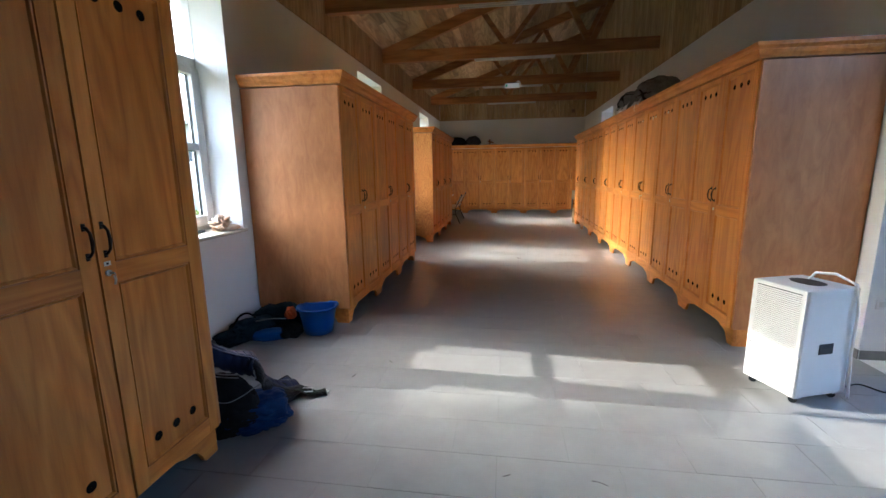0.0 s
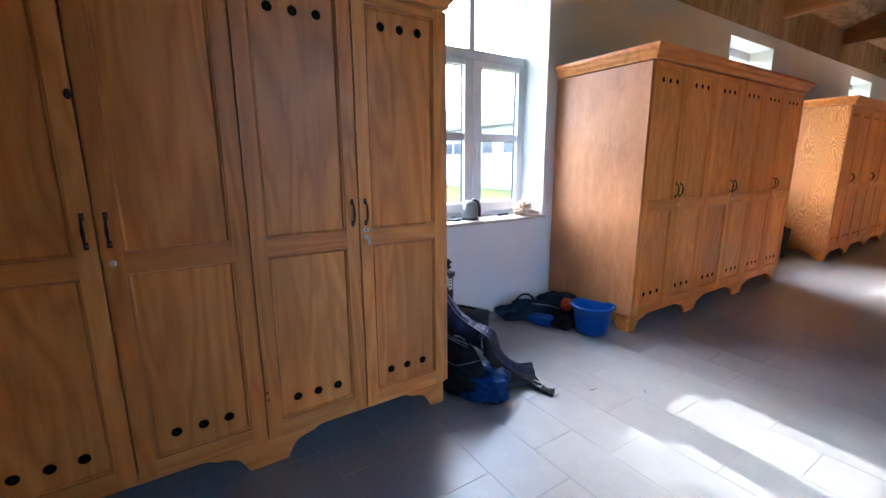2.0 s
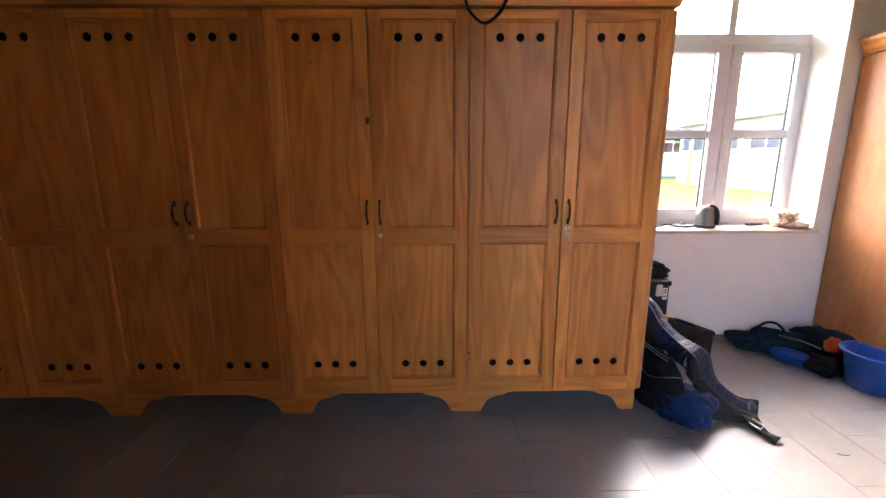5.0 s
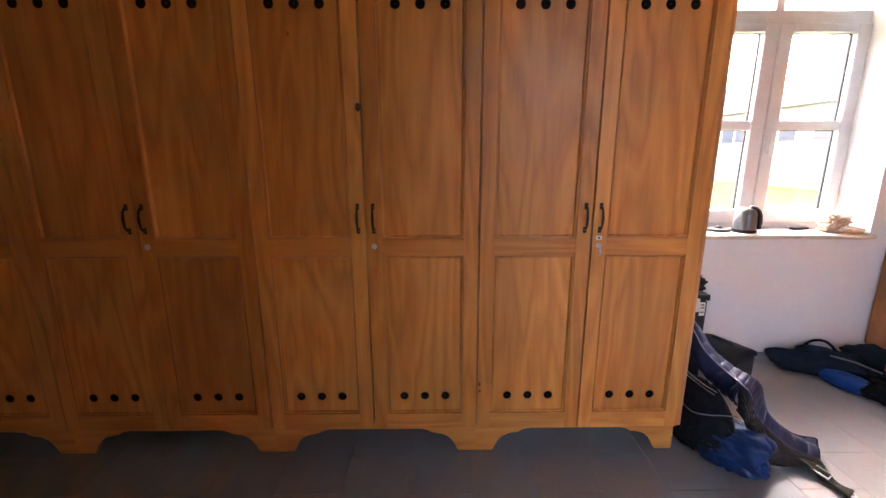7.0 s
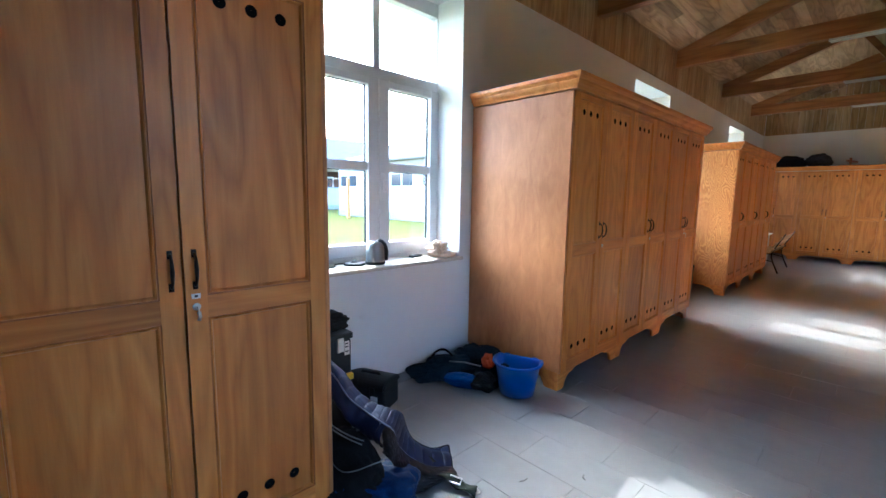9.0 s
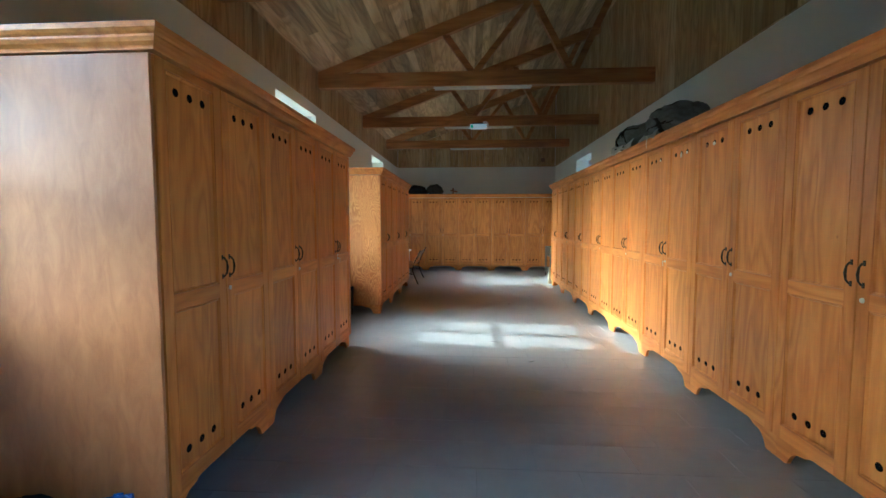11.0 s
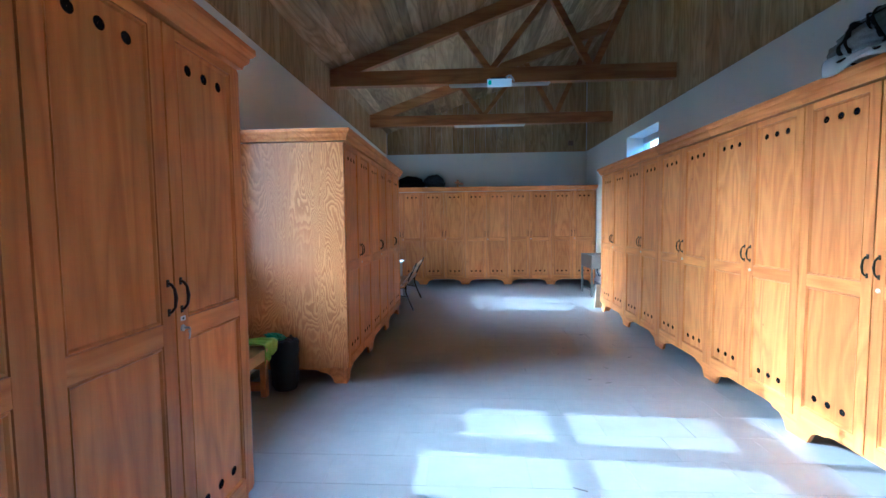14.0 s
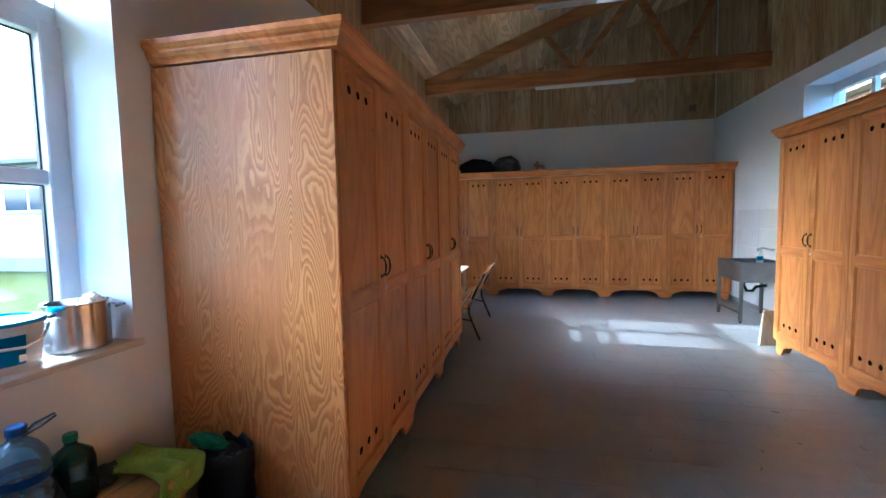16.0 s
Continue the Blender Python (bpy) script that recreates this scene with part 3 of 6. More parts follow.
tube(bm, [(DX - 0.042, 2.367, 1.06), (DX - 0.07, 2.367, 1.06), (DX - 0.075, 2.385, 1.06), (DX - 0.075, 2.485, 1.055)], 0.009, 8)
part("handle", bm, PVC, d1)

# ---- wardrobes ----
HO_Z = (0.335, 2.14)
STILE, Z_BOT, Z_TOP, RAIL0, RAIL1 = 0.07, 0.155, 2.268, 1.07, 1.15
DEPTH_W = abs(CW - XW) - 0.01


def holed_panel(bm, x0, x1, z0, z1, holes, r, y, thick):
    """A flat panel facing -y with round holes bored through it."""
    n = 16
    rows = sorted({z for _, z in holes})
    zs = [z0]
    for z in rows:
        zs += [z - 0.045, z + 0.045]
    zs.append(z1)
    def quad(a, b, c, d):
        bm.faces.new([bm.verts.new((p[0], y, p[1])) for p in (a, b, c, d)])
    for i in range(len(zs) - 1):
        a, b = zs[i], zs[i + 1]
        hs = sorted([h for h in holes if a < h[1] < b])
        if not hs:
            quad((x0, a), (x1, a), (x1, b), (x0, b))
            continue
        xs = [x0] + [(p[0] + q[0]) / 2 for p, q in zip(hs, hs[1:])] + [x1]
        for (hx, hz), xa, xb in zip(hs, xs, xs[1:]):
            ring, inner, back = [], [], []
            for k in range(n):
                t = 2 * math.pi * (k + 0.5) / n
                cx, cz = math.cos(t), math.sin(t)
                inner.append(bm.verts.new((hx + r * cx, y, hz + r * cz)))
                back.append(bm.verts.new((hx + r * cx, y + thick, hz + r * cz)))
                s = min(((xb - hx) if cx > 0 else (hx - xa)) / max(abs(cx), 1e-6), ((b - hz) if cz > 0 else (hz - a)) / max(abs(cz), 1e-6))
                ring.append(bm.verts.new((hx + s * cx, y, hz + s * cz)))
            for k in range(n):
                j = (k + 1) % n
                bm.faces.new((ring[k], ring[j], inner[j], inner[k]))
                bm.faces.new((inner[k], inner[j], back[j], back[k]))
            for cxx, czz in ((xa, a), (xb, a), (xb, b), (xa, b)):
                near = sorted(range(n), key=lambda q: (ring[q].co.x - cxx) ** 2 + (ring[q].co.z - czz) ** 2)[:2]
                v = bm.verts.new((cxx, y, czz))
                bm.faces.new((v, ring[near[0]], ring[near[1]]))
    bmesh.ops.recalc_face_normals(bm, faces=bm.faces[:])
    for f in bm.faces:
        if abs(f.normal.y) > 0.9 and f.normal.y > 0:
            f.normal_flip()


def bead(bm, x0, x1, z0, z1):
    """Moulding round a recessed panel: a small ogee between frame and panel."""
    prof = [(0.0, 0.0), (0.001, 0.006), (0.0035, 0.006), (0.006, 0.0005), (0.0105, 0.002), (0.016, 0.011)]
    loops = []
    for o, d in prof:
        loops.append([bm.verts.new(p) for p in ((x0 + o, d, z0 + o), (x1 - o, d, z0 + o), (x1 - o, d, z1 - o), (x0 + o, d, z1 - o))])
    for a, b in zip(loops, loops[1:]):
        for i in range(4):
            bm.faces.new((a[i], a[(i + 1) % 4], b[(i + 1) % 4], b[i]))


CORNICE = [(-0.012, Z_TOP + 0.011), (0.018, Z_TOP + 0.011), (0.019, Z_TOP + 0.02), (0.023, Z_TOP + 0.029), (0.036, Z_TOP + 0.042), (0.043, Z_TOP + 0.06),
           (0.043, Z_TOP + 0.07), (0.054, Z_TOP + 0.078), (0.064, Z_TOP + 0.092), (0.064, HTOP), (-0.03, HTOP), (-0.03, Z_TOP + 0.011)]


def cornice_front(W, left, right):
    bm = bmesh.new()
    a = [bm.verts.new((-o if left and o > -0.02 else (0.03 if left else 0.0), -o, z)) for o, z in CORNICE]
    b = [bm.verts.new((W + o if right and o > -0.02 else (W - 0.03 if right else W), -o, z)) for o, z in CORNICE]
    n = len(a)
    for i in range(n):
        bm.faces.new((a[i], a[(i + 1) % n], b[(i + 1) % n], b[i]))
    bm.faces.new(a)
    bm.faces.new(list(reversed(b)))
    bmesh.ops.recalc_face_normals(bm, faces=bm.faces[:])
    return bm


def cornice_side(x, s, depth):
    """Return of the cornice along an end; s is -1 at the left end, 1 at the right."""
    bm = bmesh.new()
    a = [bm.verts.new((x + s * o, -max(o, -0.03), z)) for o, z in CORNICE]
    b = [bm.verts.new((x + s * o, depth, z)) for o, z in CORNICE]
    n = len(a)
    for i in range(n):
        bm.faces.new((a[i], a[(i + 1) % n], b[(i + 1) % n], b[i]))
    bm.faces.new(b)
    bmesh.ops.recalc_face_normals(bm, faces=bm.faces[:])
    return bm


def foot_curve(w, sides=(True, True)):
    """Lower outline of a base board with shaped bracket feet at its ends."""
    half = [(0.0, 0.0), (0.088, 0.0), (0.098, 0.012), (0.112, 0.045), (0.135, 0.078), (0.17, 0.098), (0.21, 0.105), (0.232, 0.108), (0.24, 0.118), (0.262, 0.126), (0.29, 0.13)]
    lo = list(half)
    hi = [(w - x, z) for x, z in reversed(half)]
    if not sides[1]:
        hi = [(w, 0.13)]
    return lo + hi


def base_front(W):
    bm = bmesh.new()
    low = foot_curve(W)
    front = [(bm.verts.new((x, 0.03, z)), bm.verts.new((x, 0.03, 0.153)), bm.verts.new((x, 0.055, z)), bm.verts.new((x, 0.055, 0.153))) for x, z in low]
    for p, q in zip(front, front[1:]):
        bm.faces.new((p[0], q[0], q[1], p[1]))
        bm.faces.new((q[2], p[2], p[3], q[3]))
        bm.faces.new((p[2], q[2], q[0], p[0]))
    bm.faces.new((front[0][2], front[0][0], front[0][1], front[0][3]))
    bm.faces.new((front[-1][0], front[-1][2], front[-1][3], front[-1][1]))
    bmesh.ops.recalc_face_normals(bm, faces=bm.faces[:])
    return bm


def base_side(x0, x1, depth):
    bm = bmesh.new()
    low = foot_curve(depth - 0.055, (True, False))
    rows = [(bm.verts.new((x0, 0.056 + y, z)), bm.verts.new((x0, 0.056 + y, 0.153)), bm.verts.new((x1, 0.056 + y, z)), bm.verts.new((x1, 0.056 + y, 0.153))) for y, z in low]
    for p, q in zip(rows, rows[1:]):
        bm.faces.new((p[0], q[0], q[1], p[1]))
        bm.faces.new((q[2], p[2], p[3], q[3]))
        bm.faces.new((p[2], q[2], q[0], p[0]))
    bm.faces.new((rows[0][2], rows[0][0], rows[0][1], rows[0][3]))
    bmesh.ops.recalc_face_normals(bm, faces=bm.faces[:])
    return bm


def hole_disc():
    """A matt black disc that plugs one bored hole, so its inside reads dark."""
    bm = bmesh.new()
    vs = lathe(bm, [(0.001, 0.019), (0.0214, 0.019), (0.0214, 0.0175), (0.0165, 0.0185), (0.001, 0.0185)], 14)
    bmesh.ops.transform(bm, matrix=pose(0, 0, 0, 90, 0, 0) @ Matrix.Diagonal((1, 1, -1, 1)), verts=vs)
    bmesh.ops.recalc_face_normals(bm, faces=bm.faces[:])
    return obj("black_disc", bm, HOLE_BLACK, smooth=False)


HOLE_DISC = hole_disc()


def door(W, hand, parent):
    """One framed door with two panels; hand -1: hinged left, handle at its right edge."""
    w = W / 2
    g = 0.0042
    bm = bmesh.new()
    box(bm, g, STILE, 0, 0.022, Z_BOT, Z_TOP)
    box(bm, w - STILE, w - g, 0, 0.022, Z_BOT, Z_TOP)
    d = part("door", bm, PINE, parent)
    for name, a, b in (("bottom_rail", Z_BOT, 0.24), ("lock_rail", RAIL0, RAIL1), ("top_rail", 2.225, Z_TOP)):
        part(name, boxbm(STILE, w - STILE, 0.0008, 0.022, a, b), PINE_H, d)
    pans = []
    for name, a, b, hz in (("lower_panel", 0.24, RAIL0, HO_Z[0]), ("upper_panel", RAIL1, 2.225, HO_Z[1])):
        bm = bmesh.new()
        bead(bm, STILE, w - STILE, a, b)
        for f in bm.faces:
            f.material_index = 1
        holed_panel(bm, STILE + 0.016, w - STILE - 0.016, a + 0.016, b - 0.016, [(w / 2 + k * 0.104, hz) for k in (-1, 0, 1)], 0.0215, 0.011, 0.008)
        bmesh.ops.remove_doubles(bm, verts=bm.verts[:], dist=1e-5)
        # only the outermost 4 mm of the bead takes the darker wood
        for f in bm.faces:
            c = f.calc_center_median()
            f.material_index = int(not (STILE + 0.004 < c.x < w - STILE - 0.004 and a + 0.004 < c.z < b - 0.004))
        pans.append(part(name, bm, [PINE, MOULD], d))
    for z in HO_Z:
        for kx in (-1, 0, 1):
            v = HOLE_DISC.copy()
            scene.collection.objects.link(v)
            v.parent = d
            v.location = (w / 2 + kx * 0.104, -0.006, z)
    hx = w - 0.035 if hand < 0 else 0.035
    bm = bmesh.new()
    tube(bm, [(hx, 0.0, 1.19), (hx, -0.012, 1.192), (hx, -0.026, 1.21), (hx, -0.031, 1.245), (hx, -0.026, 1.28), (hx, -0.012, 1.298), (hx, 0.0, 1.30)], [0.006, 0.005, 0.005, 0.007, 0.005, 0.005, 0.006], 8)
    for z in (1.19, 1.30):
        box(bm, hx - 0.008, hx + 0.008, -0.003, 0.0, z - 0.014, z + 0.014, 0.001)
    part("handle", bm, IRON, d, "dark iron pull handle", True)
    if hand > 0:
        bm = bmesh.new()
        vs = lathe(bm, [(0.013, 0.0), (0.013, 0.004), (0.010, 0.006), (0.004, 0.006), (0.003, 0.004)], 14, closed=True)
        bmesh.ops.transform(bm, matrix=pose(hx, 0, 1.115, 90, 0, 0), verts=vs)
        part("lock", bm, STEEL, d, "small steel cylinder lock", True)
    return d


def carcass(W, depth):
    """An open-fronted box of 18 mm board, in one piece."""
    bm = bmesh.new()
    t, y0 = 0.018, 0.042
    o = [bm.verts.new(p) for p in ((0.001, y0, Z_BOT), (W - 0.001, y0, Z_BOT), (W - 0.001, y0, Z_TOP), (0.001, y0, Z_TOP))]
    ob_ = [bm.verts.new((v.co.x, depth, v.co.z)) for v in o]
    i = [bm.verts.new(p) for p in ((t, y0, Z_BOT + t), (W - t, y0, Z_BOT + t), (W - t, y0, Z_TOP - t), (t, y0, Z_TOP - t))]
    ib = [bm.verts.new((v.co.x, depth - 0.01, v.co.z)) for v in i]
    for k in range(4):
        j = (k + 1) % 4
        bm.faces.new((o[k], o[j], i[j], i[k]))
        bm.faces.new((o[k], ob_[k], ob_[j], o[j]))
        bm.faces.new((i[k], i[j], ib[j], ib[k]))
    bm.faces.new(ob_)
    bm.faces.new(ib)
    bmesh.ops.recalc_face_normals(bm, faces=bm.faces[:])
    return bm


def wardrobe(W, depth, left, right, label, m, group, side):
    u = thing("wardrobe", label, "wardrobe", None, group)
    part("body", carcass(W, depth), VENEER, u)
    part("base", base_front(W), PINE_H, u)
    part("cornice", cornice_front(W, left, right), PINE_H, u)
    part("top", boxbm(0.004, W - 0.004, 0.031, depth, HTOP - 0.012, HTOP - 0.001), VENEER, u)
    d = door(W, -1, u)
    d = door(W, 1, u)
    d.location = (W / 2, 0, 0)
    for flag, x, s in ((left, 0.0, -1), (right, W, 1)):
        if not flag:
            continue
        x0, x1 = (x - 0.02, x - 0.0005) if s < 0 else (x + 0.0005, x + 0.02)
        part("side_panel", boxbm(x0, x1, 0.006, depth, Z_BOT, Z_TOP, 0.003), side, u, "varnished side panel with figured grain")
        part("side_cornice", cornice_side(x, s, depth), PINE_H, u)
        part("side_base", base_side(*sorted((x, x - s * 0.025)), depth), PINE_H, u)
    u.matrix_basis = m
    return u


def row(n, W, depth, at, left, right, label, group, side=None):
    """n double-door wardrobes side by side; at(k) is the pose of unit k."""
    made, mid = [], None
    for k in range(n):
        l, r = left and k == 0, right and k == n - 1
        if l or r:
            made.append(wardrobe(W, depth, l, r, label, at(k), group, side or VENEER))
        elif mid is None:
            mid = wardrobe(W, depth, False, False, label, at(k), group, VENEER)
            made.append(mid)
        else:
            made.append(copy_thing(mid, at(k)))
    return made


LAB = "orange varnished pine double-door wardrobe with bracket feet"
row(5, 1.044, DEPTH_W, lambda k: pose(CW, 1.85 - 1.044 * 5 + 1.044 * k, 0, 0, 0, 90), False, True, LAB, "wardrobes beside the first window")
row(3, 1.032, DEPTH_W, lambda k: pose(CW, 3.82 + 1.032 * k, 0, 0, 0, 90), True, True, LAB, "wardrobes between the first and second window")
row(3, 1.04, DEPTH_W, lambda k: pose(CW, 8.72 + 1.04 * k, 0, 0, 0, 90), True, True, LAB, "wardrobes between the second and third window", PLY)
row(8, 1.052, XE - CD - 0.01, lambda k: pose(CD, 12.064 - 1.052 * k, 0, 0, 0, -90), True, True, LAB, "wardrobes along the windowless wall")
row(5, 1.038, YN - CN - 0.03, lambda k: pose(2.69 - 1.038 * 5 + 1.038 * k, CN, 0), False, True, LAB, "wardrobes along the end wall")
bpy.data.objects.remove(HOLE_DISC)

# skirting tiles along the walls
for name, dims in (("baseboard_west", (XW, XW + 0.009, YS, YN, 0.0, 0.075)), ("baseboard_north", (XW + 0.01, XE - 0.01, YN - 0.009, YN, 0.0, 0.075)),
                   ("baseboard_east", (XE - 0.009, XE, 3.5, YN, 0.0, 0.075)), ("baseboard_passage", (XE, XE + 0.33, 3.491, 3.4995, 0.0, 0.075)), ("baseboard_southeast", (XE - 0.009, XE, YS, 1.7, 0.0, 0.075))):
    tagged(obj(name, boxbm(*dims, 0.002), SKIRT), "low grey tile skirting", "skirting", kind="structure")

# ---- lamps on the trusses ----
for y in TRUSSES:
    t = thing("tube_lamp", "slim white tube lamp under a roof beam, unlit", "ceiling lamp", pose(0.12, y, 3.62), "tube lamps")
    part("housing", boxbm(-0.76, 0.76, -0.03, 0.03, -0.022, -0.0005, 0.004), WHITEM, t)
    bm = bmesh.new()
    tube(bm, [(-0.74, 0, -0.034), (0.74, 0, -0.034)], 0.014, 10)
    part("diffuser", bm, TUBE, t, smooth=True)
ex = thing("exit_sign", "small white emergency exit lamp with a green panel", "exit sign", pose(0.115, 11.335, 3.6))
part("casing", boxbm(-0.18, 0.18, -0.03, 0.024, -0.055, 0.055, 0.008, seg=2), LAMPW, ex)
part("green_panel", boxbm(-0.165, -0.12, -0.034, -0.0305, -0.03, 0.03, 0.001), GREENS, ex, "glowing green panel")
part("bracket", boxbm(-0.13, 0.11, -0.02, 0.02, 0.056, 0.078, 0.004), BLACKP, ex, "black mounting bracket")
bm = bmesh.new()
tube(bm, [along([(0.1, 0.0, 0.08), (0.15, -0.02, 0.1), (0.19, -0.03, 0.06), (0.215, -0.02, 0.01)], i / 16) for i in range(17)], 0.012, 8)
part("cable", bm, WHITEP, ex, "loose white cable", True)

# ---- loose cloth helpers ----
def lump(size, seed, amount=0.25, freq=2.2, folds=0.5, sub=4, floor_z=0.0):
    """A slumped soft body: a flattened ball pushed about by noise, creased, resting on its underside."""
    bm = bmesh.new()
    bmesh.ops.create_icosphere(bm, subdivisions=max(sub, 5), radius=1.0)
    o = Vector((seed * 3.7, seed * 1.3, seed * 2.1))
    for v in bm.verts:
        p = v.co.copy()
        n = noise.noise(p * freq * 0.8 + o)
        w = Vector((noise.noise(p * 1.7 + o), noise.noise(p * 1.7 - o), noise.noise(p * 1.7 + o * 2)))
        q1 = (p + w * 0.35)
        r = abs(noise.noise(Vector((q1.x * 2.6, q1.y * 2.6, q1.z * 4.6)) + o * 2))
        r2 = abs(noise.noise(Vector((q1.x * 6.0, q1.y * 4.5, q1.z * 7.5)) + o))
        crease = (0.32 - min(r, 0.32)) / 0.32
        fine = (0.25 - min(r2, 0.25)) / 0.25
        q = p * (1 + amount * n - amount * folds * 0.75 * crease ** 2 - amount * folds * 0.16 * fine ** 2)
        q.z = max(q.z, -0.72)
        v.co = Vector((q.x * size[0], q.y * size[1], (q.z + 0.72) * size[2] / 1.72 + floor_z))
    return bm


def sheet(fn, nu, nv, thick):
    """A cloth of some thickness laid over fn(u, v)."""
    bm = bmesh.new()
    P = [[Vector(fn(i / nu, j / nv)) for j in range(nv + 1)] for i in range(nu + 1)]
    top, low = [], []
    for i in range(nu + 1):
        a, b = [], []
        for j in range(nv + 1):
            du = P[min(i + 1, nu)][j] - P[max(i - 1, 0)][j]
            dv = P[i][min(j + 1, nv)] - P[i][max(j - 1, 0)]
            n = du.cross(dv)
            n = n.normalized() if n.length > 1e-9 else Vector((0, 0, 1))
            a.append(bm.verts.new(P[i][j] + n * thick / 2))
            b.append(bm.verts.new(P[i][j] - n * thick / 2))
        top.append(a)
        low.append(b)
    for i in range(nu):
        for j in range(nv):
            bm.faces.new((top[i][j], top[i + 1][j], top[i + 1][j + 1], top[i][j + 1]))
            bm.faces.new((low[i][j], low[i][j + 1], low[i + 1][j + 1], low[i + 1][j]))
    for i in range(nu):
        bm.faces.new((top[i][0], low[i][0], low[i + 1][0], top[i + 1][0]))
        bm.faces.new((top[i][nv], top[i + 1][nv], low[i + 1][nv], low[i][nv]))
    for j in range(nv):
        bm.faces.new((top[0][j], top[0][j + 1], low[0][j + 1], low[0][j]))
        bm.faces.new((top[nu][j], low[nu][j], low[nu][j + 1], top[nu][j + 1]))
    bmesh.ops.recalc_face_normals(bm, faces=bm.faces[:])
    return bm


def soft(name, bm, mat, label, category, m, group=""):
    o = obj(name, bm, mat, smooth=True)
    o.matrix_basis = m
    return tagged(o, label, category, group)


# ---- first window bay: things on the floor ----
def blue_bucket():
    u = thing("feed_bucket", "blue plastic feed bucket with one flat side", "bucket", pose(-1.745, 3.575, 0.0, 0, 0, 20))
    seg = 40
    def ring(r, z):
        out = []
        for k in range(seg):
            t = 2 * math.pi * k / seg
            x, y = r * math.cos(t), r * math.sin(t)
            out.append((x, min(y, r * 0.45), z))
        return out
    bm = bmesh.new()
    prof = [(0.122, 0.0), (0.132, 0.006), (0.15, 0.12), (0.17, 0.236), (0.188, 0.242), (0.195, 0.252), (0.192, 0.262), (0.182, 0.264), (0.164, 0.25), (0.145, 0.12), (0.126, 0.012)]
    rows = [[bm.verts.new(p) for p in ring(r, z)] for r, z in prof]
    for a, b in zip(rows, rows[1:]):
        for k in range(seg):
            bm.faces.new((a[k], a[(k + 1) % seg], b[(k + 1) % seg], b[k]))
    bm.faces.new(list(reversed(rows[0])))
    bm.faces.new(rows[-1])
    part("shell", bm, BLUEP, u, smooth=True)
    for s in (-1, 1):
        part("bracket", boxbm(s * 0.11 - 0.02, s * 0.11 + 0.02, 0.086, 0.098, 0.17, 0.268, 0.003), BLUEP, u)


blue_bucket()


def tool_box():
    u = thing("tool_box", "small black plastic tool box with a white label", "tool box", pose(-2.15, 2.60, 0, 0, 0, 205))
    part("body", boxbm(0.0, 0.33, -0.23, 0.0, 0.0, 0.165, 0.018, seg=3), BLACKP, u)
    bm = bmesh.new()
    dome = [(-0.115 + 0.125 * math.cos(a), 0.168 + 0.062 * math.sin(a) ** 0.7) for a in [math.pi * i / 12 for i in range(13)]]
    prism(bm, dome[::-1], "x", -0.008, 0.338)
    bmesh.ops.bevel(bm, geom=[e for e in bm.edges if abs(e.verts[0].co.x - e.verts[1].co.x) < 0.01], offset=0.008, segments=2, affect="EDGES")
    part("lid", bm, BLACKP, u)
    bm = bmesh.new()
    tube(bm, [(0.09, -0.115, 0.229), (0.1, -0.115, 0.24), (0.23, -0.115, 0.24), (0.24, -0.115, 0.229)], 0.012, 8)
    part("carry_handle", bm, BLACKP, u, smooth=True)
    for x in (0.06, 0.24):
        part("latch", boxbm(x, x + 0.04, 0.0105, 0.02, 0.13, 0.19, 0.003), BLACKP, u)
    part("label_plate", boxbm(0.045, 0.1, 0.0004, 0.0016, 0.045, 0.12), LABELW, u, "pale printed label")
    part("label_bar", boxbm(0.052, 0.093, 0.0018, 0.0026, 0.055, 0.066), BLACKP, u)


tool_box()


def tool_chest():
    u = thing("tool_chest", "tall black tool chest with a yellow band against the wall", "tool box", pose(-2.47, 1.98, 0))
    part("lower_box", boxbm(0, 0.31, 0, 0.39, 0, 0.33, 0.014, seg=2), BLACKP, u)
    part("yellow_band", boxbm(0.005, 0.316, -0.004, 0.394, 0.332, 0.372, 0.004), YELLOWP, u, "yellow plastic band")
    part("upper_box", boxbm(0.005, 0.305, 0.005, 0.385, 0.374, 0.6, 0.014, seg=2), BLACKP, u)
    part("lid", boxbm(-0.002, 0.316, -0.004, 0.394, 0.602, 0.645, 0.012, seg=2), BLACKP, u)
    for y in (0.07, 0.28):
        part("latch", boxbm(0.306, 0.322, y, y + 0.045, 0.53, 0.62, 0.004), STEEL, u, "grey metal latch")
    part("label_plate", boxbm(0.3052, 0.3075, 0.335, 0.37, 0.5, 0.59), LABELW, u, "pale printed label")
    for z in (0.52, 0.55, 0.57):
        part("label_bar", boxbm(0.308, 0.3086, 0.34, 0.362, z, z + 0.008), BLACKP, u)


tool_chest()
soft("folded_jacket", lump((0.15, 0.21, 0.13), 3, 0.34, 2.3, 0.9), BLACKC, "dark jacket folded on top of a tool chest", "jacket", pose(-2.32, 2.19, 0.643))

# clothes heaped against the end of the wardrobe row
soft("black_jacket", lump((0.25, 0.125, 0.36), 11, 0.18, 1.3, 0.7), CHARC, "charcoal jacket with pale piping heaped on the floor", "jacket", pose(-1.64, 2.0, 0, 0, 0, 8))
soft("blue_jacket", lump((0.27, 0.16, 0.2), 24, 0.26, 1.5, 1.1), BLUEC, "blue nylon jacket crumpled on the floor", "jacket", pose(-1.51, 2.075, 0, 0, 0, 30))
soft("khaki_cloth", lump((0.15, 0.09, 0.12), 31, 0.35, 2.6, 0.9), OLIVEC, "khaki cloth bundled under a quilted rug", "cloth", pose(-2.02, 2.0, 0.26))
